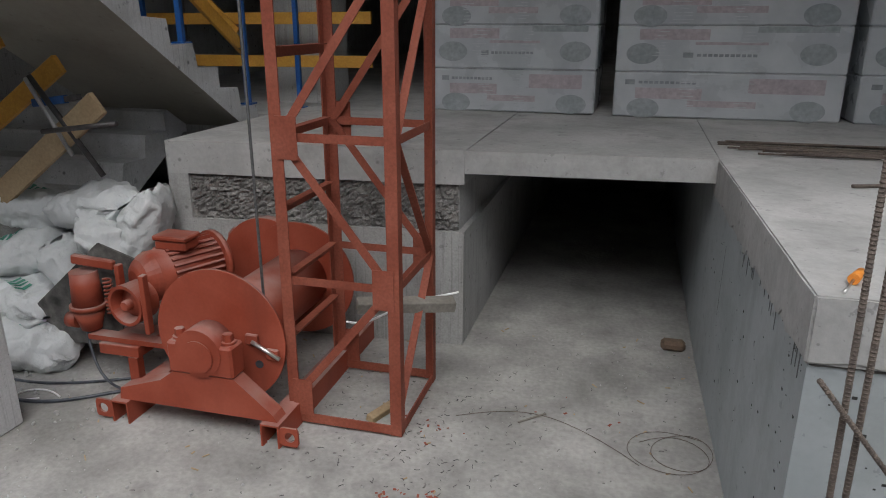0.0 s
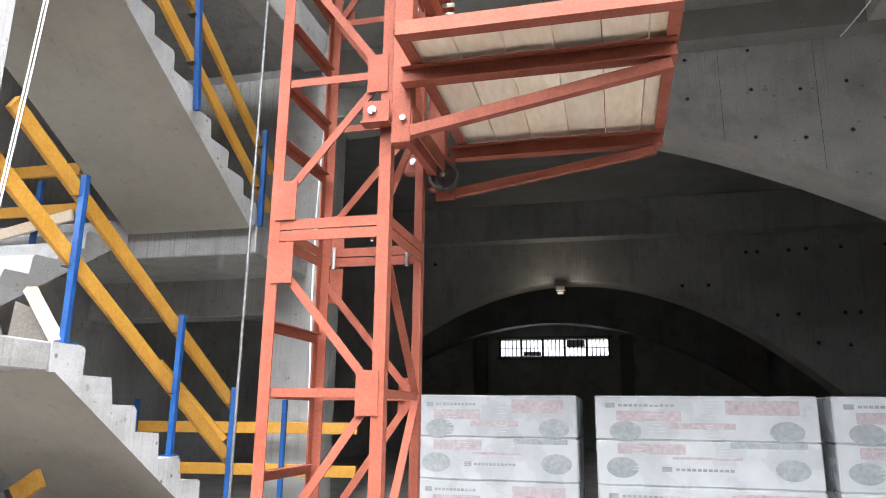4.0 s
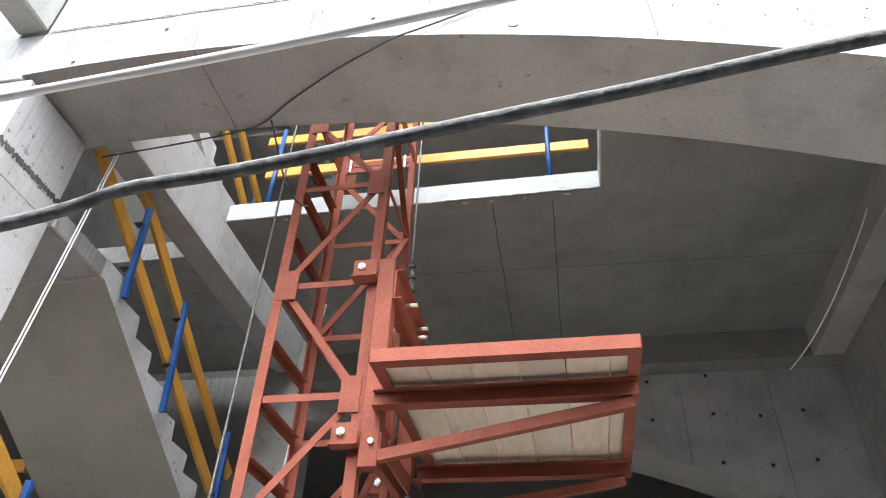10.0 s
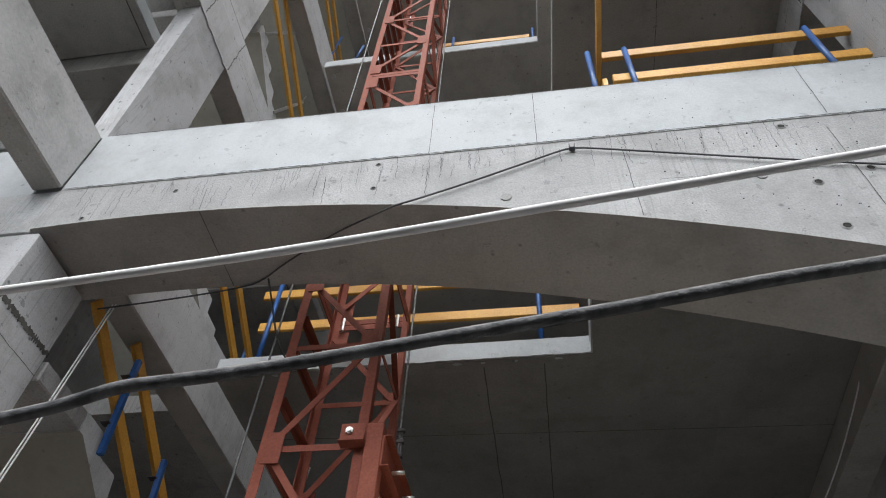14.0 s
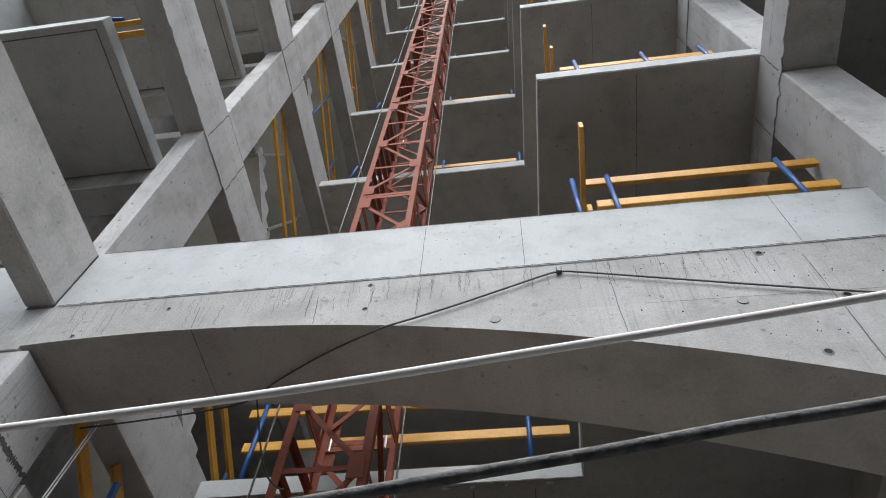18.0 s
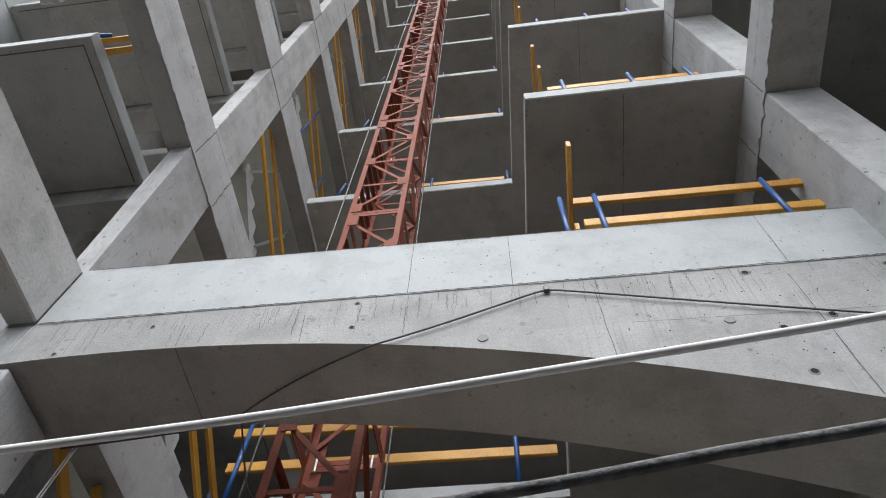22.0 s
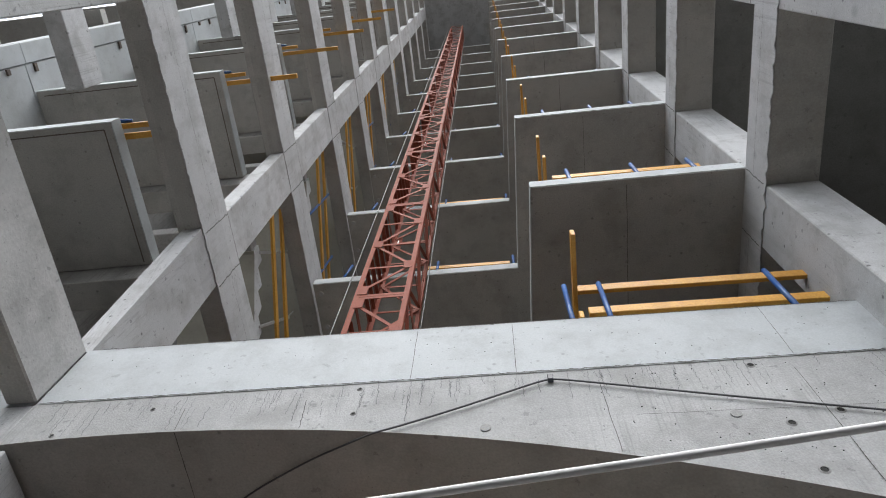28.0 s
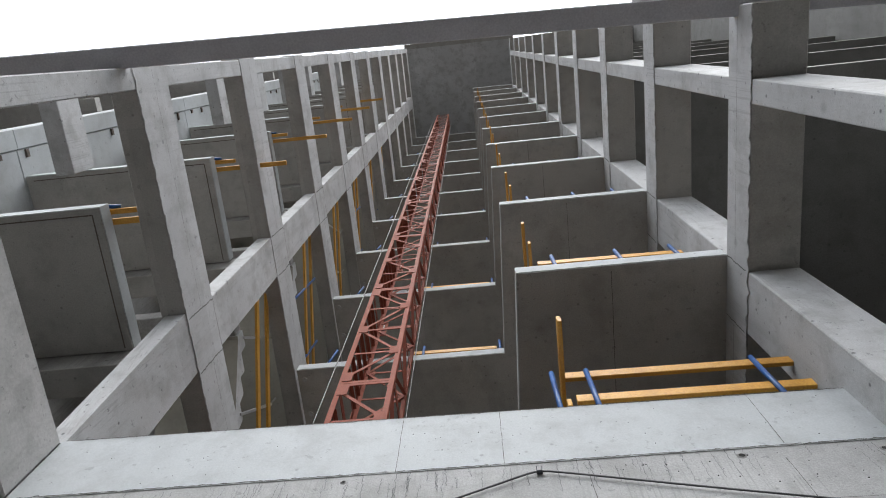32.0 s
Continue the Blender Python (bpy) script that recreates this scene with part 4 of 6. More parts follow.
def winch():
    t = thing("winch", "dusty red rope winch with drum, finned motor and brake", "winch")
    part("skid", channel_foot(-2.60, 2.68, 4.0), RED_WINCH, t)
    part("skid", channel_foot(-1.74, 2.68, 4.0), RED_WINCH, t)
    part("lug", ring_plate(-2.70, -2.60, 0.02, 0.12, 2.685, 2.697, -2.655, 0.07, 0.027), RED_WINCH, t)
    part("lug", ring_plate(-1.64, -1.54, 0.02, 0.12, 2.685, 2.697, -1.585, 0.07, 0.027), RED_WINCH, t)
    part("bearing_stand", prism([(-2.56, 0.126), (-1.66, 0.126), (-1.68, 0.16), (-1.88, 0.33), (-2.22, 0.33), (-2.30, 0.27), (-2.55, 0.19)], "y", 2.71, 2.80), RED_WINCH, t)
    bm = box(-2.235, -1.875, 2.70, 2.82, 0.331, 0.50, 0.012)
    part("bearing_block", bm, RED_WINCH, t)
    cap = rod((-2.055, 2.692, 0.455), (-2.055, 2.828, 0.455), 0.125, 32)
    part("bearing_cap", cap, RED_WINCH, t)
    part("hub_disc", rod((-2.055, 2.683, 0.44), (-2.055, 2.689, 0.44), 0.085, 24), RED_WINCH, t)
    for x in (-2.19, -1.92):
        part("bolt", rod((x, 2.76, 0.512), (x, 2.76, 0.55), 0.026, 6), RED_WINCH, t)
        part("washer", rod((x, 2.76, 0.50), (x, 2.76, 0.512), 0.036, 16), RED_WINCH, t)
    for y in (2.895, 3.80):
        fl = rod((-2.055, y, 0.455), (-2.055, y + 0.018, 0.455), 0.365, 56)
        part("drum_flange", fl, RED_WINCH, t)
    part("drum", rod((-2.055, 2.914, 0.455), (-2.055, 3.80, 0.455), 0.19, 32), RED_WINCH, t)
    part("rope_clamp", box(-1.90, -1.83, 2.872, 2.894, 0.44, 0.50, 0.006), RED_WINCH, t)
    part("rope_clamp", box(-1.79, -1.72, 2.872, 2.894, 0.37, 0.43, 0.006), RED_WINCH, t)
    part("clamp_bolt", rod((-1.86, 2.868, 0.465), (-1.71, 2.868, 0.385), 0.011, 8), STEEL, t, "bare threaded clamp bolt")
    # a black disc on the solid flange gives the hole its shade
    part("rope_hole", rod((-1.84, 2.890, 0.33), (-1.84, 2.894, 0.33), 0.022, 14), BLACK, t, "black disc standing for the shade in the rope hole")
    part("gearbox", box(-2.60, -2.26, 3.86, 4.02, 0.14, 0.72, 0.04), RED_WINCH, t)
    part("gear_cover", rod((-2.30, 3.83, 0.52), (-2.30, 3.90, 0.52), 0.30, 32), RED_WINCH, t)
    axis = Vector((0.42, 0.90, 0.0)).normalized()
    c = Vector((-2.62, 3.42, 0.60))
    m = part("motor", rod(c - axis * 0.20, c + axis * 0.20, 0.150, 28), RED_WINCH, t)
    part("motor_end", rod(c - axis * 0.27, c - axis * 0.20, 0.115, 28, 0.150), RED_WINCH, t)
    part("motor_flange", rod(c + axis * 0.20, c + axis * 0.235, 0.185, 28), RED_WINCH, t)
    side = axis.cross(Vector((0, 0, 1)))
    for i in range(26):
        a = 2 * math.pi * i / 26
        d = side * math.cos(a) + Vector((0, 0, 1)) * math.sin(a)
        p = c + d * 0.157
        part("cooling_fin", bar(p - axis * 0.12, p + axis * 0.19, 0.007, 0.03, None, 0.0), RED_WINCH, t) if abs(d.z) > 0.95 else part(
            "cooling_fin", rod(p - axis * 0.12, p + axis * 0.19, 0.010, 4), RED_WINCH, t)
    part("terminal_box", box(-2.70, -2.50, 3.30, 3.44, 0.745, 0.80, 0.008), RED_WINCH, t)
    part("terminal_lid", box(-2.71, -2.49, 3.29, 3.45, 0.80, 0.83, 0.008), RED_WINCH, t)
    b = Vector((-2.68, 3.05, 0.52))
    face = Vector((0.12, 1.0, 0.0)).normalized()
    part("brake_drum", lathe(((-0.06, 0.0), (-0.06, 0.012), (-0.035, 0.03), (0.0, 0.085), (-0.07, 0.100), (-0.07, 0.118), (0.07, 0.112), (0.08, 0.05), (0.08, 0.0)), b, face, 32), RED_WINCH, t)
    part("shaft_end", lathe(((-0.075, 0.0), (-0.075, 0.024), (-0.06, 0.032), (-0.03, 0.032), (-0.03, 0.0)), b, face, 18), RED_WINCH, t)
    part("fan_cowl", lathe(((-0.30, 0.06), (-0.29, 0.085), (-0.27, 0.118), (-0.23, 0.14), (-0.20, 0.151)), c, axis, 32), RED_WINCH, t)
    part("shaft", rod(b + face * 0.08, c - axis * 0.29, 0.035, 14), RED_WINCH, t)
    for s in (-1, 1):
        part("brake_arm", bar(b + side * (0.135 * s) + Vector((0, 0, -0.15)), b + side * (0.135 * s) + Vector((0, 0, 0.19)), 0.03, 0.045, None, 0, 0.004), RED_WINCH, t)
    e = Vector((-3.02, 3.08, 0.0))
    part("thruster", rod(e + Vector((0, 0, 0.46)), e + Vector((0, 0, 0.66)), 0.085, 20, 0.075), RED_WINCH, t)
    part("thruster_ring", rod(e + Vector((0, 0, 0.44)), e + Vector((0, 0, 0.465)), 0.10, 20), RED_WINCH, t)
    part("thruster_base", rod(e + Vector((0, 0, 0.31)), e + Vector((0, 0, 0.44)), 0.055, 16, 0.09), RED_WINCH, t)
    part("thruster_cap", rod(e + Vector((-0.06, -0.02, 0.36)), e + Vector((-0.13, -0.02, 0.36)), 0.045, 14), RED_WINCH, t)
    part("lever", bar(e + Vector((-0.06, 0, 0.73)), e + Vector((0.19, 0.03, 0.70)), 0.04, 0.055, None, 0, 0.008), RED_WINCH, t)
    spring = [e + Vector((0.135 + 0.024 * math.cos(i * 1.05), 0.02 + 0.024 * math.sin(i * 1.05), 0.40 + 0.0038 * i)) for i in range(60)]
    round_bar(spring, 0.006, "spring", RED_WINCH, t)
    part("brake_frame", box(-3.0, -2.42, 3.02, 3.10, 0.27, 0.30), RED_WINCH, t)
    part("brake_frame", box(-2.92, -2.66, 3.00, 3.30, 0.20, 0.265, 0.004), RED_WINCH, t)
    part("support_leg", bar((-2.70, 3.02, 0.0), (-2.70, 3.02, 0.20), 0.06, 0.05), RED_WINCH, t)
    part("support_leg", bar((-2.45, 3.9, 0.0), (-2.45, 3.9, 0.15), 0.06, 0.05), RED_WINCH, t)
    return t


winch()


# ---- sacks ----
SACK_MESHES = []


def sack_mesh(seed, length, wide, thick):
    """A filled woven sack: pinched ends, wrinkles that run to the ends, sagging sides."""
    bm = bmesh.new()
    nu, nv = 44, 32
    rnd = random.Random(seed)
    off = Vector((rnd.random() * 50, rnd.random() * 50, 0))
    grid = []
    for i in range(nu + 1):
        u = -1 + 2 * i / nu
        fill = max(1 - abs(u) ** 3.4, 0.0) ** 0.55 * 0.93 + 0.07
        row = []
        for j in range(nv):
            a = 2 * math.pi * j / nv
            cx, sz = math.cos(a), math.sin(a)
            cy = abs(cx) ** 0.75 * math.copysign(1, cx)
            cz = abs(sz) ** 0.85 * math.copysign(1, sz)
            fold = abs(noise.noise(Vector((u * 1.2 + 0.4 * cx, cx * 4.5, sz * 4.5)) + off * 1.7))
            wr = 0.10 * (0.25 - min(fold, 0.25)) * (0.4 + abs(u)) * -2.0 + 0.075 * noise.noise(Vector((u * 1.5, cx * 5, sz * 5)) + off) + 0.09 * abs(noise.noise(Vector((u * 2.2, cx * 9, sz * 9)) + off)) + 0.035 * noise.noise(Vector((u * 9, cx * 14, sz * 14)) + off) - 0.03
            tall = thick * (fill if abs(u) < 0.86 else fill * 0.8)
            side = wide * (0.55 + 0.45 * fill)
            row.append(bm.verts.new((u * length / 2 + 0.05 * noise.noise(Vector((cx * 1.5, sz * 1.5, u)) + off),
                                     cy * side / 2 * (1 + wr * 2.2), cz * tall / 2 * (1 + wr * 3.0) + 0.05 * noise.noise(Vector((u * 1.6, cx, 7)) + off))))
        grid.append(row)
    for i in range(nu):
        for j in range(nv):
            bm.faces.new((grid[i][j], grid[i][(j + 1) % nv], grid[i + 1][(j + 1) % nv], grid[i + 1][j]))
    bm.faces.new(grid[0][::-1])
    bm.faces.new(grid[nu])
    for f in bm.faces:
        f.smooth = True
    me = mesh("sack_body", bm, SACK)
    marks = bmesh.new()
    for (i0, i1, j0, j1) in ((18, 20, 6, 7), (21, 22, 6, 7), (23, 25, 6, 7), (26, 27, 6, 7)):
        for i in range(i0, i1):
            for j in range(j0, j1 + 1):
                vs = []
                for (p, q) in ((i, j), (i, j + 1), (i + 1, j + 1), (i + 1, j)):
                    v = me.vertices[p * nv + q % nv]
                    vs.append(marks.verts.new(v.co + Vector((0, v.co.y, v.co.z)).normalized() * 0.004))
                marks.faces.new(vs)
    return me, mesh("sack_print", marks, GREEN)


for s, (l, w, h) in enumerate(((0.62, 0.42, 0.24), (0.66, 0.40, 0.26), (0.58, 0.44, 0.28))):
    SACK_MESHES.append(sack_mesh(s + 3, l, w, h))

SACKS = [(-3.55, 3.12, 0.13, 10, 8, 25, 0, 1), (-3.72, 3.34, 0.32, 0, -6, 160, 1, 1), (-3.95, 3.45, 0.14, 4, 0, 80, 2, 0), (-3.42, 3.55, 0.40, 20, 55, 20, 1, 0),
         (-3.35, 3.70, 0.13, 0, 0, 10, 2, 0), (-3.95, 3.50, 0.54, 10, -12, 30, 0, 1), (-3.22, 3.62, 0.62, 25, 40, 60, 2, 0), (-3.50, 3.76, 0.84, -14, 8, 170, 1, 0),
         (-3.06, 3.66, 0.70, 12, 70, 200, 1, 1), (-4.02, 3.80, 0.78, 8, 12, 20, 2, 1), (-3.00, 3.74, 0.42, 10, 30, 20, 0, 0), (-4.35, 3.6, 0.40, 0, 10, 100, 1, 1),
         (-3.85, 3.85, 0.30, 0, 0, 0, 0, 0), (-3.22, 3.86, 0.36, 0, 0, 5, 1, 0), (-3.98, 3.20, 0.12, 5, 0, 60, 1, 0), (-4.25, 3.28, 0.34, 8, -8, 15, 0, 1)]
for x, y, z, rx, ry, rz, kind, marked in SACKS:
    body, prints = SACK_MESHES[kind]
    sk = tagged(new("sack", body), "filled white woven sack with green print, piled by the stairs" if marked else "plain filled white woven sack in the rubble pile",
                "sack", "sacks by the winch")
    sk.matrix_basis = pose(x, y, z, rx, ry, rz)
    if marked:
        part("print", prints, GREEN, sk, "green printed bars")


# ---- pallets of insulation ----
def pack_stack(x0, x1, y0, rows, seed):
    rnd = random.Random(seed)
    t = thing("pallet_stack", "film-wrapped pallet stack of pale grey insulation packs", "pallet", "wrapped pallets")
    high, wide = 0.352, x1 - x0
    for r in range(rows):
        z = FLOOR + r * high
        y = y0 + rnd.uniform(-0.006, 0.006)
        part("pack", box(x0, x1, y, y0 + 1.1, z + 0.002, z + high, 0.012), WRAP, t)
        def flat_print(name, u0, u1, v0, v1, mat, label):
            part(name, box(x0 + wide * u0, x0 + wide * u1, y - 0.003, y + 0.001, z + high * v0, z + high * v1), mat, t, label)

        def oval_print(u, v):
            oval = bmesh.new()
            bmesh.ops.create_cone(oval, cap_ends=True, segments=28, radius1=0.5, radius2=0.5, depth=0.003, matrix=Matrix.Translation(
                (x0 + wide * u, y - 0.0015, z + high * v)) @ Matrix.Rotation(math.pi / 2, 4, "X") @ Matrix.Diagonal((0.25, 0.16, 1, 1)))
            part("print_oval", oval, PRINT, t, "faded grey printed oval")

        def word_print(u, v):
            flat_print("print_block", u, u + 0.045, v - 0.055, v + 0.055, PRINT_DARK, "small dark printed square")
            for i in range(11):
                flat_print("print_letter", u + 0.062 + 0.024 * i, u + 0.080 + 0.024 * i, v - 0.030, v + 0.030, PRINT_DARK, "dark printed stroke")

        if r % 2:
            oval_print(0.12, 0.40)
            oval_print(0.87, 0.42)
            word_print(0.30, 0.38)
            flat_print("print_bar", 0.10, 0.41, 0.70, 0.93, PRINT_RED, "faded pink printed bar")
            flat_print("print_bar", 0.35, 0.66, 0.60, 0.66, PRINT_RED, "faded pink printed bar")
            flat_print("print_bar", 0.61, 0.94, 0.86, 0.985, PRINT, "faded grey printed bar")
        else:
            word_print(0.05, 0.78)
            flat_print("print_bar", 0.10, 0.40, 0.42, 0.66, PRINT_RED, "faded pink printed bar")
            flat_print("print_bar", 0.60, 0.92, 0.58, 0.90, PRINT_RED, "faded pink printed bar")
            flat_print("print_bar", 0.34, 0.64, 0.26, 0.40, PRINT_RED, "faded pink printed bar")
            oval_print(0.86, 0.22)
            oval_print(0.14, 0.20)
        # stretched film gathers into stacks of fine level folds
        for u in (0.28 + rnd.uniform(-0.08, 0.08), 0.55 + rnd.uniform(-0.05, 0.05)):
            folds = bmesh.new()
            for i in range(12):
                v, half = z + 0.02 + 0.026 * i + rnd.uniform(-0.004, 0.004), wide * rnd.uniform(0.015, 0.045)
                cx = x0 + wide * u + rnd.uniform(-0.02, 0.02)
                bar((cx - half, y - 0.001, v), (cx + half, y - 0.001, v + rnd.uniform(-0.003, 0.003)), 0.006, 0.005, folds)
            part("film_fold", folds, FILM_FOLD, t, "glossy gathered film folds")
    return t


for i, (a, b) in enumerate(((-1.78, -0.42), (-0.27, 1.41), (1.50, 3.1))):
    pack_stack(a, b, 5.98 - 0.02 * i, 3, i)


# ---- stairs' railings ----
def post(parent, x, y, z0, z1):
    part("post", bar((x, y, z0), (x, y, z1), 0.04, 0.04, None, 0, 0.003), BLUE, parent, "blue-painted square steel post")
    part("foot_plate", box(x - 0.05, x + 0.05, y - 0.05, y + 0.05, z0 - 0.004, z0 + 0.008), BLUE, parent)


def rail_board(parent, a, b, high=0.10, thick=0.032):
    part("rail_board", bar(a, b, thick, high, None, 0, 0.003), YELLOW, parent, "yellow varnished timber rail board")


def bracket(parent, x, y, z):
    part("bracket", box(x - 0.035, x + 0.03, y - 0.03, y + 0.03, z - 0.006, z), DARK_STEEL, parent, "small bent steel bracket")


RX = -3.09
r = thing("stair_railing", "temporary stair railing of yellow boards on blue posts", "railing", "stair railings")
for y, z0, z1 in ((3.24, 2.515, 3.51), (4.33, 1.86, 2.83), (5.127, 1.372, 2.352)):
    post(r, RX, y, z0, z1)
    bracket(r, RX - 0.03, y, z1 - 0.13)
    bracket(r, RX - 0.03, y, z1 - 0.55)
rail_board(r, (RX - 0.05, 2.709, 3.746), (RX - 0.05, 5.221, 2.204))
rail_board(r, (RX - 0.05, 2.637, 3.411), (RX - 0.05, 5.201, 1.787))
r = thing("stair_railing", "temporary stair railing of yellow boards on blue posts", "railing", "stair railings")
for y, z0, z1, lean in ((5.136, 3.697, 4.565, -0.02), (4.089, 4.295, 5.165, -0.106), (3.294, 4.76, 5.5, -0.063)):
    part("post", bar((-2.98, y, z0), (-2.98, y + lean, z1), 0.04, 0.04, None, 0, 0.003), BLUE, r, "blue-painted square steel post bolted to the flight's side")
    bracket(r, -3.01, y + lean, z1 - 0.15)
    bracket(r, -3.01, y + lean * 0.6, z1 - 0.52)
rail_board(r, (RX + 0.04, 3.2, 5.64), (RX + 0.04, 5.40, 4.29))
rail_board(r, (RX + 0.04, 2.66, 5.55), (RX + 0.04, 5.40, 3.93))
# inner lane and landing rails
r = thing("stair_railing", "temporary railing of yellow boards on the half landing", "railing", "stair railings")
for x, y, z0 in ((-4.6, 2.4, 2.511), (-5.2, 2.4, 2.511)):
    post(r, x, y, z0, z0 + 1.0)
rail_board(r, (-5.5, 2.44, 3.35), (-3.2, 2.44, 3.35))
rail_board(r, (-5.5, 2.44, 2.98), (-3.2, 2.44, 2.98))
r = thing("floor_railing", "yellow board railing along the raised floor", "railing", "stair railings")
for x in (-4.5, -2.98):
    post(r, x, 5.82, FLOOR, FLOOR + 1.0)
rail_board(r, (-4.60, 5.86, 2.02), (-2.30, 5.86, 2.03))
rail_board(r, (-4.05, 5.86, 1.66), (-2.30, 5.86, 1.67))
brace = part("rail_board", bar((-4.3, 5.80, 2.6), (-3.55, 5.80, 1.9), 0.03, 0.10), YELLOW, r)

# low flight from the pit behind the sacks
flight(-5.4, -3.55, 3.85, 0.72, 4, 0.16, 0.27, 1, "stair_flight_low", "short concrete flight behind the sacks")
structure("stair_base", box(-5.4, -3.56, 3.86, 5.3, 0.0, 0.66), CONC, "concrete base under the short flight", "stairs")
structure("floor_stair", box(-9, -3.01, 4.93, 5.3, 0.8, FLOOR - 0.003), CONC, "concrete floor strip at the stair foot", "floor")


# ---- cables and ropes ----
def cable(name, points, r, mat, label, category):
    return tagged(tube(points, r, name, mat, 6), label, category)


cable("power_cable", [(-2.4, 0.40, 2.52), (-1.4, 0.39, 2.69), (-0.86, 0.38, 2.778), (-0.74, 0.38, 2.797), (-0.665, 0.38, 2.812), (-0.61, 0.38, 2.838), (-0.55, 0.38, 2.840), (-0.44, 0.38, 2.848),
                      (-0.27, 0.38, 2.873), (-0.11, 0.38, 2.896), (0.03, 0.38, 2.914), (0.17, 0.38, 2.938), (0.26, 0.38, 2.951), (0.33, 0.38, 2.958), (0.45, 0.38, 2.976), (0.9, 0.38, 3.03), (2.4, 0.37, 3.22)],
      0.0088, DUSTY_BLACK, "thick black dust-streaked power cable slung across the bay", "cable")
cable("light_cable", [(-2.8, 0.33, 2.84), (-0.84, 0.33, 2.985), (-0.45, 0.33, 3.014), (-0.11, 0.33, 3.060), (0.12, 0.33, 3.089), (0.47, 0.33, 3.135), (2.5, 0.33, 3.42)],
      0.0066, WHITE_CABLE, "white plastic-sheathed cable slung across the bay", "cable")
face = cable("thin_cable", [(-2.95, 2.61, 5.41), (-2.5, 2.61, 5.44), (-2.0, 2.61, 5.50), (-1.82, 2.56, 5.49), (-1.65, 2.42, 5.47), (-1.42, 2.28, 5.445), (-1.2, 2.15, 5.42), (-0.95, 2.03, 5.385), (-0.84, 1.965, 5.36), (-0.76, 1.958, 5.375), (-0.6, 1.962, 5.44), (-0.4, 1.962, 5.52), (-0.08, 1.962, 5.66),
                            (0.09, 1.962, 5.738), (0.174, 1.962, 5.765), (0.26, 1.962, 5.745), (0.56, 1.962, 5.655), (1.13, 1.962, 5.48), (1.81, 1.962, 5.285), (3.0, 1.962, 4.95)],
             0.0058, GREY_CABLE, "thin grey cable clipped to the arched beam", "cable")
part("clip", box(0.158, 0.192, 1.945, 1.975, 5.742, 5.792, 0.004), BLACK, face, "black cable clip")
cable("hanging_cable", [(-1.75, 2.50, 5.45), (-1.72, 2.62, 5.30), (-1.70, 2.72, 5.12), (-1.66, 2.90, 5.08), (-1.60, 2.93, 5.10)], 0.006, GREY_CABLE,
      "thin grey cable looped from the beam to the mast", "cable")
cable("ceiling_cable", [(2.18, 4.0, 5.75), (2.0, 4.6, 5.30), (1.85, 5.0, 5.10), (1.72, 5.4, 5.05)], 0.006, WHITE_CABLE, "thin pale cable hanging from the ceiling", "cable")
for dx in (0.0, 0.022):
    cable("white_rope", [(-2.875 + dx, 2.63, 5.46), (-2.93 + dx, 2.63, 4.6), (-2.99 + dx * 1.3, 2.63, 3.7), (-3.10 + dx * 0.5, 2.63, 2.5), (-3.25, 2.65, 0.95)], 0.0048, WHITE_CABLE,
          "white nylon rope hanging from the beam", "rope")
cable("winch_rope", [(-1.83, 2.97, 0.52), (-1.83, 2.96, 4.0), (-1.83, 2.96, 12.0), (-1.80, 2.96, 38.9)], 0.0075, ROPE, "taut steel winch rope beside the mast", "rope")
cable("white_tail_rope", [(-1.84, 3.88, 1.36), (-1.88, 3.88, 2.3), (-1.90, 3.85, 3.2), (-1.86, 3.85, 4.1), (-1.72, 3.75, 4.9)], 0.006, WHITE_CABLE, "slack white rope behind the mast", "rope")
lift_rope = cable("lift_rope", [(-1.0, 3.30, 4.50), (-1.0, 3.30, 8.0), (-1.0, 3.30, 38.9)], 0.0075, ROPE, "taut steel lifting rope over the platform", "rope")
part("rope_tail", rod((-0.985, 3.305, 4.50), (-0.988, 3.305, 4.86), 0.007, 8), ROPE, lift_rope, "doubled back rope end")
for z in (4.56, 4.66, 4.76, 4.84):
    part("rope_clip", box(-1.016, -0.968, 3.285, 3.318, z - 0.012, z + 0.012, 0.004), DARK_STEEL, lift_rope, "small steel wire rope clip")
cable("floor_cable", [(-3.02, 3.04, 0.33), (-2.98, 3.0, 0.12), (-2.80, 2.92, 0.012), (-2.60, 2.98, 0.012), (-2.50, 3.1, 0.012), (-2.40, 3.3, 0.012)], 0.008, BLACK,
      "black cable from the winch brake lying on the floor", "cable")
cable("floor_cable", [(-3.4, 2.72, 0.012), (-3.1, 2.68, 0.012), (-2.85, 2.88, 0.012), (-2.62, 3.05, 0.012), (-2.4, 3.35, 0.012)], 0.010, BLACK, "black cable lying on the dusty floor", "cable")
cable("floor_cable", [(-3.5, 2.9, 0.012), (-3.2, 2.86, 0.012), (-2.9, 3.02, 0.012), (-2.66, 3.18, 0.012)], 0.008, BLACK, "black cable lying on the dusty floor", "cable")
cable("wire_loop", [(-3.15, 2.76, 0.01), (-3.30, 2.66, 0.01), (-3.35, 2.78, 0.014), (-3.2, 2.88, 0.01), (-3.05, 2.80, 0.012)], 0.005, WHITE_CABLE, "loop of white wire on the floor", "wire")
cable("wire_loop", [(-0.88, 3.2, 0.004), (-0.6, 3.36, 0.01), (-0.3, 3.32, 0.006), (-0.02, 3.08, 0.004), (0.06, 3.0, 0.004)], 0.0018, REBAR, "thin rusty binding wire on the floor", "wire")
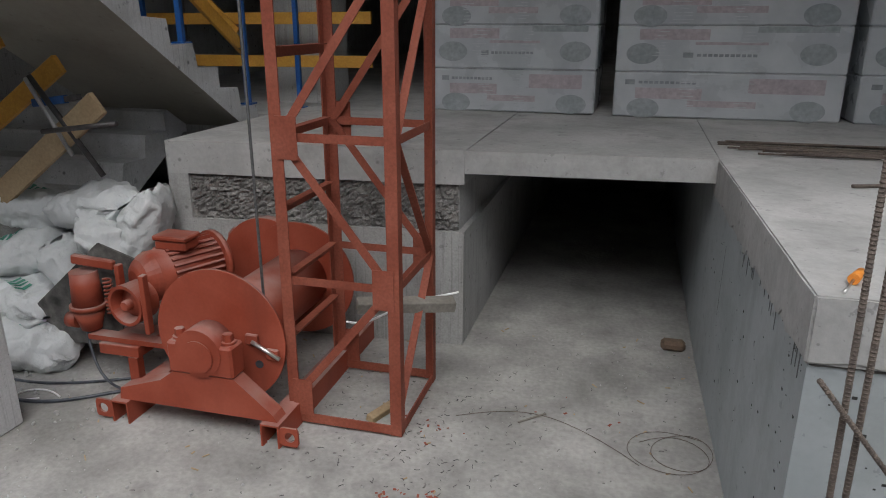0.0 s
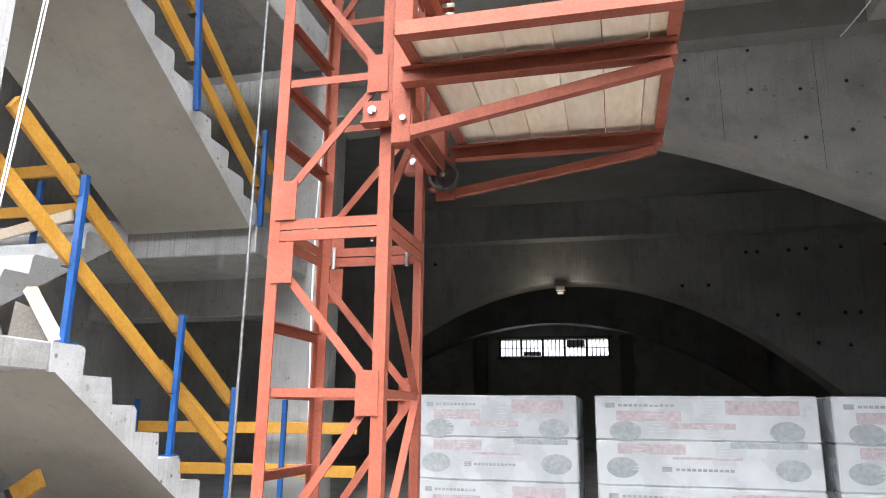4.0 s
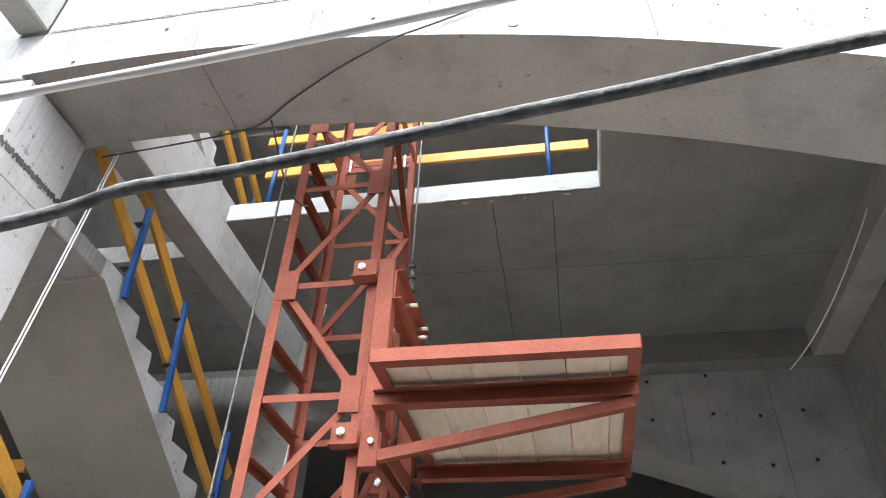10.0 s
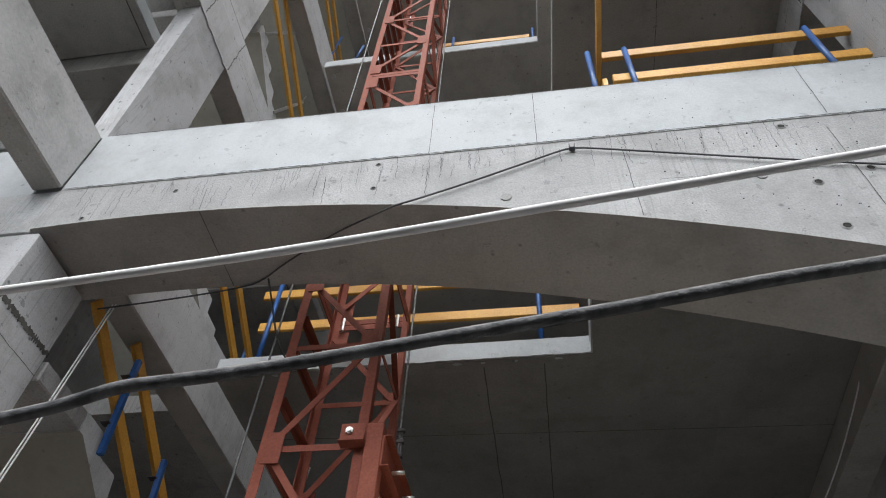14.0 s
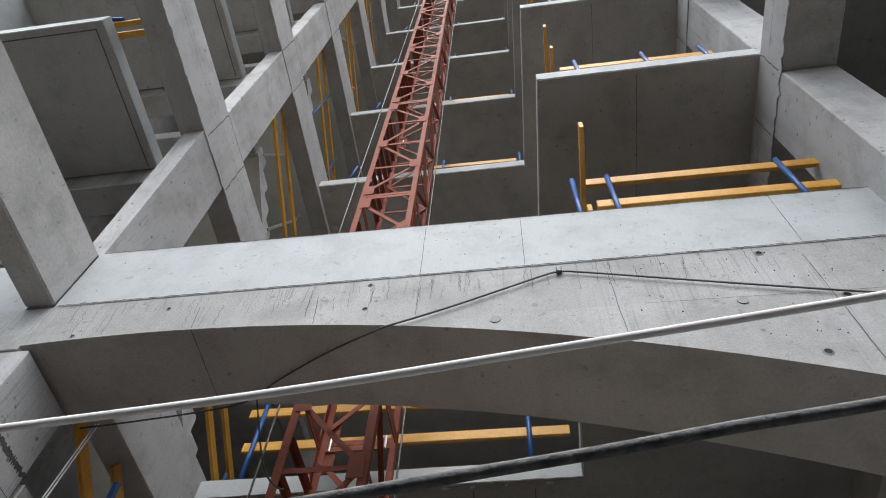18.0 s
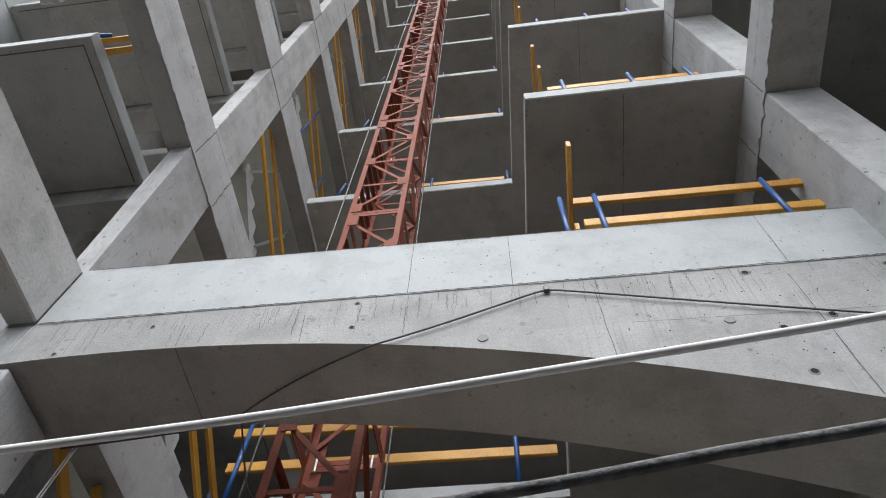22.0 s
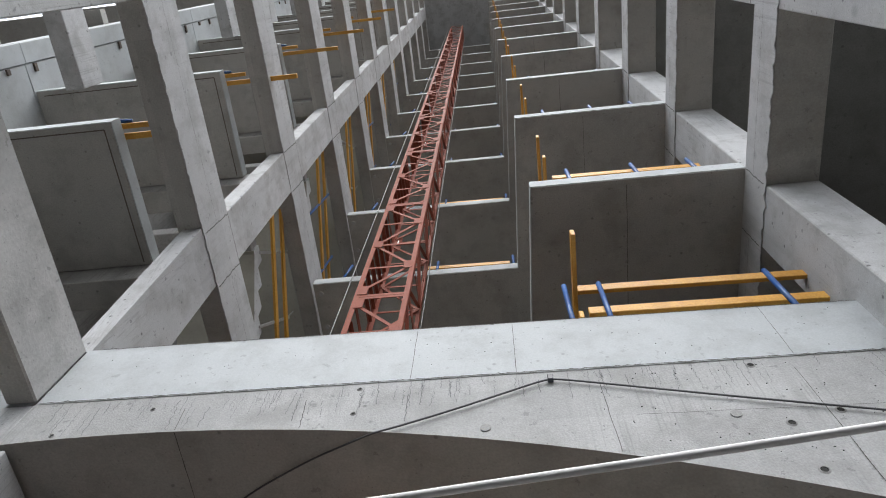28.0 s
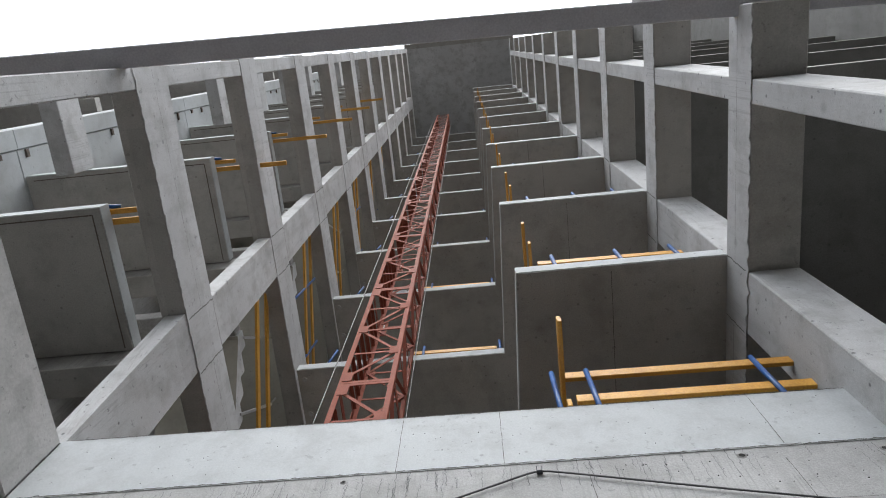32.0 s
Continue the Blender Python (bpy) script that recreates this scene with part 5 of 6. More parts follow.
cable("wire_loop", [(0.06, 3.2, 0.004), (0.20, 3.30, 0.02), (0.38, 3.22, 0.02), (0.40, 3.05, 0.006), (0.25, 2.98, 0.004), (0.10, 3.06, 0.01), (0.12, 3.24, 0.01), (0.34, 3.36, 0.01), (0.45, 3.15, 0.01), (0.28, 2.92, 0.01), (0.02, 3.0, 0.01), (-0.03, 3.2, 0.015), (0.15, 3.36, 0.012), (0.36, 3.28, 0.01)], 0.0018,
      REBAR, "coil of rusty binding wire on the floor", "wire")
cable("mast_wire", [(-1.35, 2.9, 0.62), (-1.30, 3.0, 0.55), (-1.2, 3.3, 0.60), (-1.02, 3.5, 0.56), (-0.95, 3.52, 0.58)], 0.006, WHITE_CABLE, "white cable tied through the mast", "cable")
tagged(new("timber_block", mesh("timber_block", bar((-1.40, 3.15, 0.60), (-0.95, 3.42, 0.55), 0.08, 0.06, None, 0.2, 0.004), GREYWOOD)), "grey timber offcut wedged in the mast", "timber")
tagged(new("timber_block", mesh("timber_block", bar((-1.30, 3.02, 0.02), (-1.22, 3.22, 0.02), 0.05, 0.04, None, 0.2, 0.004), PLANK)), "small timber offcut on the floor", "timber")


# ---- marks left by the formwork ----
# near-black tone that stands for the shade inside holes and pits
HOLE_SHADE = material("hole_shade", (0.03, 0.03, 0.028), (0.05, 0.05, 0.045), 0.95, 0, 9, 60, 0.1)
DRIP = material("dark_drip_stain", (0.15, 0.155, 0.155), (0.24, 0.245, 0.245), 0.9, 0, 14, 80, 0.2)
SEAM = material("formwork_seam", (0.07, 0.068, 0.062), (0.13, 0.125, 0.115), 0.95, 0, 9, 60, 0.2)


def holder(name):
    return bpy.data.objects[name]


def tie_hole(parent, x, y, z, r=0.016):
    # no opening is cut: a dark disc stands for the shade inside
    part("tie_hole", rod((x, y - 0.003, z), (x, y + 0.02, z), r, 14), HOLE_SHADE, parent, "dark disc standing for the shade in a tie hole")
    rim = bmesh.new()
    n = 14
    for i in range(n):
        a, b = 2 * math.pi * i / n, 2 * math.pi * (i + 1) / n
        q = [(r * math.cos(a), r * math.sin(a)), (r * math.cos(b), r * math.sin(b)), (1.5 * r * math.cos(b), 1.5 * r * math.sin(b)), (1.5 * r * math.cos(a), 1.5 * r * math.sin(a))]
        rim.faces.new([rim.verts.new((x + u, y - (0.006 if k < 2 else 0.001), z + v)) for k, (u, v) in enumerate(q)])
    part("tie_rim", rim, CONC, parent)


front = holder("arched_beam_front")
for x, z in ((1.325, 5.79), (-0.975, 5.815), (-0.975, 5.57), (-2.26, 5.75), (-2.80, 5.545), (1.347, 4.90), (1.341, 5.25), (1.615, 5.33), (2.1, 5.76), (2.1, 5.2)):
    tie_hole(front, x, 1.98, z, 0.019 if x > 1.3 else 0.013)
for x, z in ((-0.212, 5.363), (1.10, 5.35)):
    part("anchor_patch", rod((x, 1.974, z), (x, 1.98, z), 0.03, 12), CONC, front, "round rough mortar patch")
inner = holder("arched_beam_inner")
for x in (-1.9, -0.93, -0.4, 0.13, 0.66, 1.21, 1.615, 1.99):
    for z in (5.42, 5.03, 4.57):
        if z > 5.168 - 0.0597 * (x + 2.23) ** 2 + 0.05 and not (z > 5.3 and x > 1.5):
            tie_hole(inner, x, 6.22, z + 0.02 * math.sin(x * 7), 0.016)


deep = holder("arched_beam_deep")
for x, z in ((1.05, 4.30), (1.46, 4.30), (2.08, 4.83), (2.25, 4.83), (2.73, 4.84), (2.99, 4.85), (3.5, 4.86), (4.14, 4.87), (2.47, 3.78), (2.78, 3.79), (3.45, 3.80), (3.67, 3.80), (3.02, 3.33), (3.47, 3.29), (-3.2, 4.83), (-3.6, 4.3)):
    tie_hole(deep, x, 12.0, z, 0.03)


def wavy_seam(parent, a, b, normal, w=0.009, n=24, amp=0.006, seed=1, name="pour_joint", mat=SEAM):
    """A ragged joint line between two pours, a hair proud of the face."""
    a, b, normal = Vector(a), Vector(b), Vector(normal)
    d = (b - a).normalized()
    side = d.cross(normal)
    bm = bmesh.new()
    prev = None
    for i in range(n + 1):
        p = a + (b - a) * i / n + side * amp * noise.noise(Vector((i * 0.9, seed, 0)))
        hw = w * (0.5 + 0.6 * abs(noise.noise(Vector((i * 0.7, seed, 5)))))
        cur = (bm.verts.new(p + side * hw + normal * 0.002), bm.verts.new(p - side * hw + normal * 0.002))
        if prev:
            bm.faces.new((prev[0], cur[0], cur[1], prev[1]))
        prev = cur
    part(name, bm, mat, parent)


wavy_seam(front, (-3.09, 1.974, 5.893), (2.6, 1.974, 5.850), (0, -1, 0), 0.006, 160, 0.012)
for x in (-2.05, -1.29, 0.45, 1.55):
    z = 5.52 - 0.053 * (x + 2.375) ** 2
    wavy_seam(front, (x, 1.979, 5.74), (x + 0.02, 1.979, z + 0.01), (0, -1, 0), 0.003, 12, 0.004, x)
    wavy_seam(front, (x + 0.02, 1.985, z - 0.0), (x + 0.02, 2.595, z - 0.0), (0, 0, -1), 0.004, 12, 0.004, x)
# runs of slurry that dripped from the pour above
rnd = random.Random(12)
for i in range(95):
    x = rnd.uniform(-2.95, 0.75) if i % 6 else rnd.uniform(0.75, 2.1)
    top, long = 5.875 - rnd.random() ** 2 * 0.16, rnd.uniform(0.05, 0.30)
    low = max(top - long, 5.53 - 0.053 * (x + 2.375) ** 2)
    wavy_seam(front, (x, 1.978, top), (x + rnd.uniform(-0.02, 0.02), 1.978, low), (0, -1, 0), rnd.uniform(0.0014, 0.0034), 14, 0.014, i * 1.7, "drip_run", DRIP)
for i in range(90):
    x, z, d = rnd.uniform(0.4, 2.2), rnd.uniform(4.9, 5.8), rnd.uniform(0.0015, 0.0045)
    if z > 5.56 - 0.053 * (x + 2.375) ** 2:
        part("pit", box(x, x + d * 1.5, 1.976, 1.981, z, z + d), HOLE_SHADE, front)
for i in range(60):
    x, z, d = rnd.uniform(-2.9, 2.6), rnd.uniform(5.93, 6.40), rnd.uniform(0.0015, 0.004)
    part("pit", box(x, x + d * 1.4, 1.975, 1.979, z, z + d), HOLE_SHADE, holder("upstand"))
up = holder("upstand")
wavy_seam(up, (-3.04, 1.975, 5.897), (4.1, 1.975, 5.842), (0, -1, 0), 0.004, 260, 0.022, 31)
wavy_seam(up, (-3.04, 1.976, 6.549), (4.1, 1.976, 6.413), (0, -1, 0), 0.005, 260, 0.012, 37)
wavy_seam(front, (0.6, 1.978, 5.395), (3.0, 1.978, 5.33), (0, -1, 0), 0.0022, 60, 0.004, 41)
for x in (-0.67, -0.02, 1.6):
    wavy_seam(up, (x, 1.977, 6.48), (x, 1.977, 5.88), (0, -1, 0), 0.0025, 10, 0.003, x)
ceil = holder("floor_slab_1")
for x in (-0.55, -0.09):
    wavy_seam(ceil, (x, 3.85, 5.779), (x - 0.03, 5.94, 5.779), (0, 0, -1), 0.007, 16, 0.006, x)
for y in (4.75,):
    wavy_seam(ceil, (-2.65, y - 0.1, 5.779), (2.15, y + 0.05, 5.779), (0, 0, -1), 0.005, 30, 0.006, y)
for x in (-0.95, -0.02, 0.95, 1.75):
    z = 5.168 - 0.0597 * (x + 2.23) ** 2
    wavy_seam(inner, (x, 6.219, 5.47), (x, 6.219, z + 0.01), (0, -1, 0), 0.003, 10, 0.004, x)
col = holder("column_front")
wavy_seam(col, (-3.45, 1.988, 5.05), (-3.04, 1.988, 4.97), (0, -1, 0), 0.026, 60, 0.03, 2)
wavy_seam(col, (-3.039, 1.99, 4.97), (-3.039, 2.55, 4.96), (1, 0, 0), 0.032, 60, 0.035, 3)
for z in (1.2, 2.4, 3.6, 4.8):
    wavy_seam(col, (-3.039, 2.0, z), (-3.039, 2.54, z), (1, 0, 0), 0.004, 10, 0.004, z)
dock = holder("dock_top")
for i in range(28):
    rnd = random.Random(i)
    x, z, d = 0.48 + rnd.random() * 0.7, 1.07 + rnd.random() * 0.19, 0.004 + 0.007 * rnd.random()
    part("pit", box(x, x + d, 2.055, 2.0579, z, z + d * 0.8), HOLE_SHADE, dock)


part("slurry_edge", ragged_edge((0.3865, 4.15), (0.4395, 2.06), 1.066, FLOOR - 0.006, 0.006, 55, 0.05), CONC_FLOOR, dock, "ragged slurry skin hanging over the joint")
part("slurry_edge", ragged_edge((0.442, 2.057), (3.0, 2.057), 1.07, FLOOR - 0.004, 0.006, 56, 0.03), CONC_FLOOR, dock, "ragged slurry skin hanging over the joint")
wall_side = holder("dock")
for i in range(60):
    rnd = random.Random(300 + i)
    y, z, d = 2.1 + 2.0 * rnd.random() ** 1.5, 0.25 + 0.8 * rnd.random(), 0.004 + 0.010 * rnd.random() ** 2
    x = 0.446 - (y - 2.065) * 0.0262 - 0.0015
    part("pit", box(x, x + 0.004, y, y + d, z, z + d * 0.7), HOLE_SHADE, wall_side)
for i in range(46):
    rnd = random.Random(500 + i)
    x, z, d = 0.47 + rnd.random() * 0.5, 0.2 + 0.85 * rnd.random(), 0.005 + 0.012 * rnd.random() ** 2
    part("pit", box(x, x + d, 2.0635, 2.067, z, z + d * 0.7), HOLE_SHADE, wall_side)


def side_x(y):
    """The plane of the dock's side, which runs slightly askew."""
    return 0.446 - (y - 2.065) * 0.0262


rnd = random.Random(77)
for i in range(34):
    y = 2.12 + 1.15 * rnd.random() ** 1.2
    long, wide = 0.015 + 0.085 * rnd.random() ** 2, 0.0012 + 0.0022 * rnd.random()
    x = side_x(y) - 0.001
    drip = bmesh.new()
    q = [drip.verts.new(p) for p in ((x, y - wide, 1.068), (x, y + wide, 1.068), (x, y + wide * 0.3, 1.066 - long), (x, y - wide * 0.3, 1.066 - long),
                                     (x - 0.003, y - wide, 1.068), (x - 0.003, y + wide, 1.068), (x - 0.002, y + wide * 0.3, 1.066 - long), (x - 0.002, y - wide * 0.3, 1.066 - long))]
    for f in ((0, 1, 2, 3), (7, 6, 5, 4), (0, 4, 5, 1), (1, 5, 6, 2), (2, 6, 7, 3), (3, 7, 4, 0)):
        drip.faces.new([q[j] for j in f])
    part("drip_mark", drip, DRIP, wall_side, "dark slurry drip below the joint")
wavy_seam(wall_side, (side_x(2.08), 2.08, 1.062), (side_x(3.3), 3.3, 1.066), (-1, 0, 0), 0.010, 60, 0.012, 61)
wavy_seam(wall_side, (side_x(3.62), 3.62, 0.93), (side_x(3.64), 3.64, 0.55), (-1, 0, 0), 0.007, 14, 0.004, 62)
wavy_seam(wall_side, (0.45, 2.0635, 1.058), (2.4, 2.0635, 1.050), (0, -1, 0), 0.010, 90, 0.010, 63)


def rough_band(x0, x1, y0, y1, z0, z1, nx, nz, seed):
    """A broken concrete face: a grid pushed in and out by noise."""
    bm = bmesh.new()
    g = []
    for i in range(nx + 1):
        x = x0 + (x1 - x0) * i / nx
        y = y0 + (y1 - y0) * i / nx
        g.append([bm.verts.new((x, y + 0.022 * noise.noise(Vector((x * 30, seed, z0 + (z1 - z0) * j / nz * 60))) + 0.016 * noise.noise(Vector((x * 85, seed, j * 1.7))),
                                z0 + (z1 - z0) * j / nz)) for j in range(nz + 1)])
    for i in range(nx):
        for j in range(nz):
            bm.faces.new((g[i][j], g[i + 1][j], g[i + 1][j + 1], g[i][j + 1]))
    return bm


edge = holder("floor_slab_1")
for i, (x, w) in enumerate(((-0.75, 0.10), (-0.55, 0.06), (-0.3, 0.03), (0.02, 0.09), (-1.6, 0.05), (-2.2, 0.07))):
    rnd = random.Random(i)
    w *= 0.45
    pts = [(x + w * math.cos(a) * rnd.uniform(0.6, 1), 3.805 + 0.02 * math.sin(a) * rnd.uniform(0.3, 1)) for a in [k * math.pi / 4 for k in range(8)]]
    part("spall", prism(pts, "z", 5.777, 5.7795), CONC_FRESH, edge, "pale spalled patch at the slab edge")
part("broken_face", rough_band(-2.86, -1.09, 3.935, 4.075, 0.762, 1.058, 120, 20, 3), CONC_ROUGH, holder("ledge_core"), "rough broken concrete face")


# ---- window in the back wall ----
w = tagged(thing("window_1", "small barred window high in the dim back wall", "window", "", (0.27, 0, 0.23)), kind="structure")
for i in range(5):
    x = -3.62 + i * 0.63
    part("pane", box(x, x + 0.56, 20.585, 20.597, 3.66, 4.10), glow, w, "pane that glows in place of daylight outside")
for i in range(6):
    x = -3.66 + i * 0.63
    part("mullion", box(x - 0.03, x + 0.03, 20.54, 20.6, 3.62, 4.14), DARK_STEEL, w)
for i in range(5):
    for j in range(1, 5):
        x = -3.62 + i * 0.63 + 0.112 * j
        part("bar", box(x - 0.015, x + 0.015, 20.57, 20.584, 3.64, 4.12), DARK_STEEL, w, "thin vertical window bar")
    if i in (1, 3):
        part("half_shutter", box(-3.60 + i * 0.63, -3.62 + i * 0.63 + 0.54, 20.575, 20.583, 3.66 if i == 1 else 3.90, 3.78 if i == 1 else 4.10), CONC, w, "grey boarding behind the bars")
part("rail", box(-3.66, -0.5, 20.56, 20.575, 3.87, 3.89), DARK_STEEL, w)
part("sill", box(-3.75, -0.42, 20.5, 20.6, 3.55, 3.62), CONC_SHADED, w)
part("lintel", box(-3.75, -0.42, 20.52, 20.6, 4.14, 4.22), CONC_SHADED, w)


# ---- lamp in the deep hall ----
lamp = thing("bulkhead_lamp", "small lit bulkhead lamp fixed under the deep arch", "lamp", "", (-0.95, 11.85, 4.20))
part("lamp_base", box(-0.08, 0.08, -0.02, 0.15, 0.05, 0.14, 0.01), DARK_STEEL, lamp, "dark steel lamp housing")
LAMP_GLASS = bpy.data.materials.new("lit_lamp_glass")
LAMP_GLASS.use_nodes = True
LAMP_GLASS.node_tree.nodes["Principled BSDF"].inputs["Base Color"].default_value = (0.06, 0.055, 0.045, 1)
LAMP_GLASS.node_tree.nodes["Principled BSDF"].inputs["Emission Color"].default_value = (1.0, 0.9, 0.72, 1)
LAMP_GLASS.node_tree.nodes["Principled BSDF"].inputs["Emission Strength"].default_value = 0.025
part("lamp_glass", box(-0.055, 0.055, -0.012, 0.08, 0.0, 0.048, 0.012), LAMP_GLASS, lamp, "warm glowing lamp glass")
bulb = new("lamp_light", bpy.data.lights.new("lamp_light", "POINT"))
bulb.data.energy, bulb.data.color, bulb.data.shadow_soft_size = 1.4, (1.0, 0.9, 0.75), 0.08
bulb.matrix_world = pose(-0.95, 11.72, 4.14)


# ---- railings of the upper floors ----
GALV = material("grey_clamp_steel", (0.33, 0.33, 0.33), (0.45, 0.45, 0.44), 0.5, 0.4, 12, 80, 0.1)


def floor_railing(x0, x1, y, z, posts, label, lower=0.30, upper=0.68, tall=0.80, mat=YELLOW, tilt=0.0):
    t = thing("floor_railing", label, "railing", "floor railings")
    for x in posts:
        part("post", rod((x, y, z), (x + 0.0, y + 0.02, z + tall), 0.021, 12), BLUE, t, "blue-painted tube post")
    for h, (a, b) in ((upper, (x0, x1)), (lower, (x0 + 0.05, x1 + 0.06))):
        part("rail_board", bar((a, y + 0.04, z + h), (b, y + 0.04 + tilt, z + h - 0.03), 0.035, 0.10, None, 0, 0.004), mat, t, "yellow varnished timber rail board")
    return t


floor_railing(0.50, 2.27, 2.10, 6.44, (0.415, 0.685, 1.95), "yellow board railing standing on the upstand", 0.42, 0.79, 0.84)
floor_railing(-2.62, 0.17, 3.93, 5.95, (-2.47, -0.10), "yellow board railing at the edge of the first floor", 0.52, 0.93, 1.05)
side = thing("edge_railing", "yellow boards along the slab edge beside the hoist well", "railing", "floor railings")
part("rail_board", box(0.47, 0.505, 1.62, 3.7, 7.12, 7.22, 0.004), YELLOW, side)
part("rail_board", box(0.47, 0.505, 2.1, 3.7, 6.72, 6.82, 0.004), YELLOW, side)
part("post", rod((0.44, 2.6, 5.96), (0.44, 2.6, 7.25), 0.021, 12), BLUE, side)
part("post", rod((0.44, 3.6, 5.96), (0.44, 3.6, 7.25), 0.021, 12), BLUE, side)
for k, z in enumerate(LEFT[1:7]):
    bl = holder("beam_left" + (".%03d" % (k + 1)))
    x = -2.9415
    for y in (1.87, 2.45):
        wavy_seam(bl, (x, y, z + 0.02), (x, y + 0.02, z + 0.66), (1, 0, 0), 0.009, 26, 0.02, k + y)
    wavy_seam(bl, (x, 1.88, z + 0.665), (x, 2.44, z + 0.665), (1, 0, 0), 0.007, 20, 0.01, k + 9)
    wavy_seam(bl, (x, -0.5, z + 0.36), (x, 1.86, z + 0.35), (1, 0, 0), 0.0025, 40, 0.008, k + 5)
    wavy_seam(bl, (x, 2.46, z + 0.36), (x, 6.0, z + 0.35), (1, 0, 0), 0.0025, 40, 0.008, k + 6)
for k, z in enumerate(SLABS[:6]):
    br = holder("beam_right" + (".%03d" % k if k else ""))
    x = 2.2125
    for y in (1.70, 2.28):
        wavy_seam(br, (x, y, z - 0.46), (x, y - 0.01, z - 0.02), (-1, 0, 0), 0.008, 24, 0.015, k + y)
    wavy_seam(br, (x, 2.3, z - 0.2), (x, 7.9, z - 0.21), (-1, 0, 0), 0.003, 40, 0.008, k + 3)
    wavy_seam(br, (x, -0.4, z - 0.2), (x, 1.69, z - 0.21), (-1, 0, 0), 0.003, 20, 0.008, k + 4)
    fs = holder("floor_slab" + (".%03d" % (2 * k) if k else ""))
    wavy_seam(fs, (1.15, 1.75, z - 0.001), (1.16, 7.9, z - 0.001), (0, 0, -1), 0.004, 40, 0.006, k)
for k, z in enumerate(SLABS[:9]):
    top = z + 0.17
    if k < 5:
        floor_railing(0.52, 1.98, 1.78, top, (0.68, 1.34, 1.90), "low yellow board rail on blue stubs at the slab edge", 0.12, 0.44, 0.62)
    else:
        floor_railing(0.55, 1.6, 1.78, top, (0.7, 1.3), "low yellow board rail on blue stubs at the slab edge", 0.12, 0.40, 0.50)
    side = thing("edge_railing", "yellow boards along the slab edge beside the hoist well", "railing", "floor railings")
    part("rail_board", box(0.385, 0.415, 1.38, 3.6, top + 0.46, top + 0.55, 0.004), YELLOW, side)
    part("rail_board", box(0.42, 0.45, 1.52, 3.6, top + 0.20, top + 0.29, 0.004), YELLOW, side)
    part("post", rod((0.46, 2.0, top), (0.46, 2.0, top + 0.62), 0.02, 10), BLUE, side)
    part("post", rod((0.46, 3.3, top), (0.46, 3.3, top + 0.62), 0.02, 10), BLUE, side)
    floor_railing(-1.25, 0.05, 3.93, top, (-1.05, 0.10), "low railing behind the mast at the slab edge", 0.05, 0.30, 0.48)
    tagged(new("steel_stub", mesh("steel_stub", rod((-2.45, 3.88, top), (-2.40, 3.9, top + 0.5), 0.02, 10), BLUE)), "short blue steel stub at the slab edge", "stub", "steel stubs")
    if k > 6:
        continue
    t = thing("stair_railing", "yellow board stair railing of an upper storey", "railing", "stair railings")
    base = z + 0.17
    for d in (1.05, 1.52):
        part("rail_board", bar((-3.17, 5.2, base + d), (-3.17, 2.55, base + d + 1.50), 0.032, 0.10), YELLOW, t)
    if k % 2 == 0:
        for y, zz in ((2.89, 1.80), (3.67, 1.22)):
            part("clamp_post", bar((-3.195, y, base + zz), (-3.195, y + 0.48, base + zz + 1.14), 0.03, 0.035), GALV, t, "grey steel clamp post")
            part("hook", bar((-3.195, y + 0.47, base + zz + 1.14), (-3.13, y + 0.42, base + zz + 1.20), 0.02, 0.02), GALV, t, "bent steel clamp hook")
    else:
        for y in (4.3, 3.3):
            part("post", rod((-3.215, y, base + (5.2 - y) * 0.6 - 0.05), (-3.14, y + 0.1, base + (5.2 - y) * 0.57 + 1.65), 0.021, 10), BLUE, t)
    if k < 6:
        t = thing("plank_pair", "yellow planks jutting from a blue tube on the balcony", "plank", "balcony planks")
        reach = -3.29 if k == 0 else -2.58
        part("plank", box(-4.0, reach, 0.84, 0.90, top + 0.02, top + 0.06, 0.003), YELLOW, t)
        part("plank", box(-4.0, -3.28, 0.75, 0.80, top + 0.04, top + 0.08, 0.003), YELLOW, t)
        part("tube", rod((-3.72, 0.70, top + 0.02), (-3.48, 0.74, top + 0.10), 0.02, 10), BLUE, t)
t = thing("stair_railing", "yellow board stair railing above the first floor", "railing", "stair railings")
for d in (0.55, 0.95):
    part("rail_board", bar((-3.16, 5.2, 5.95 + d), (-3.16, 3.0, 5.95 + d + 1.3), 0.032, 0.10), YELLOW, t)
for y in (4.9, 3.6):
    part("post", box(-3.20, -3.17, y - 0.02, y + 0.02, 5.95 + (5.2 - y) * 0.6, 5.95 + (5.2 - y) * 0.6 + 1.05), BLUE, t)


# ---- loose things round the pit ----
def ribbed_bar(name, a, b, r, label):
    a, b = Vector(a), Vector(b)
    d = (b - a).normalized()
    bm = rod(a, b, r, 10)
    n = int((b - a).length / 0.012)
    for i in range(n):
        p = a + (b - a) * (i + 0.5) / n
        rod(p - d * 0.002, p + d * 0.002, r * 1.16, 8, None, bm)
    return tagged(new(name, mesh(name, bm, REBAR)), label, "rebar", "starter bars")


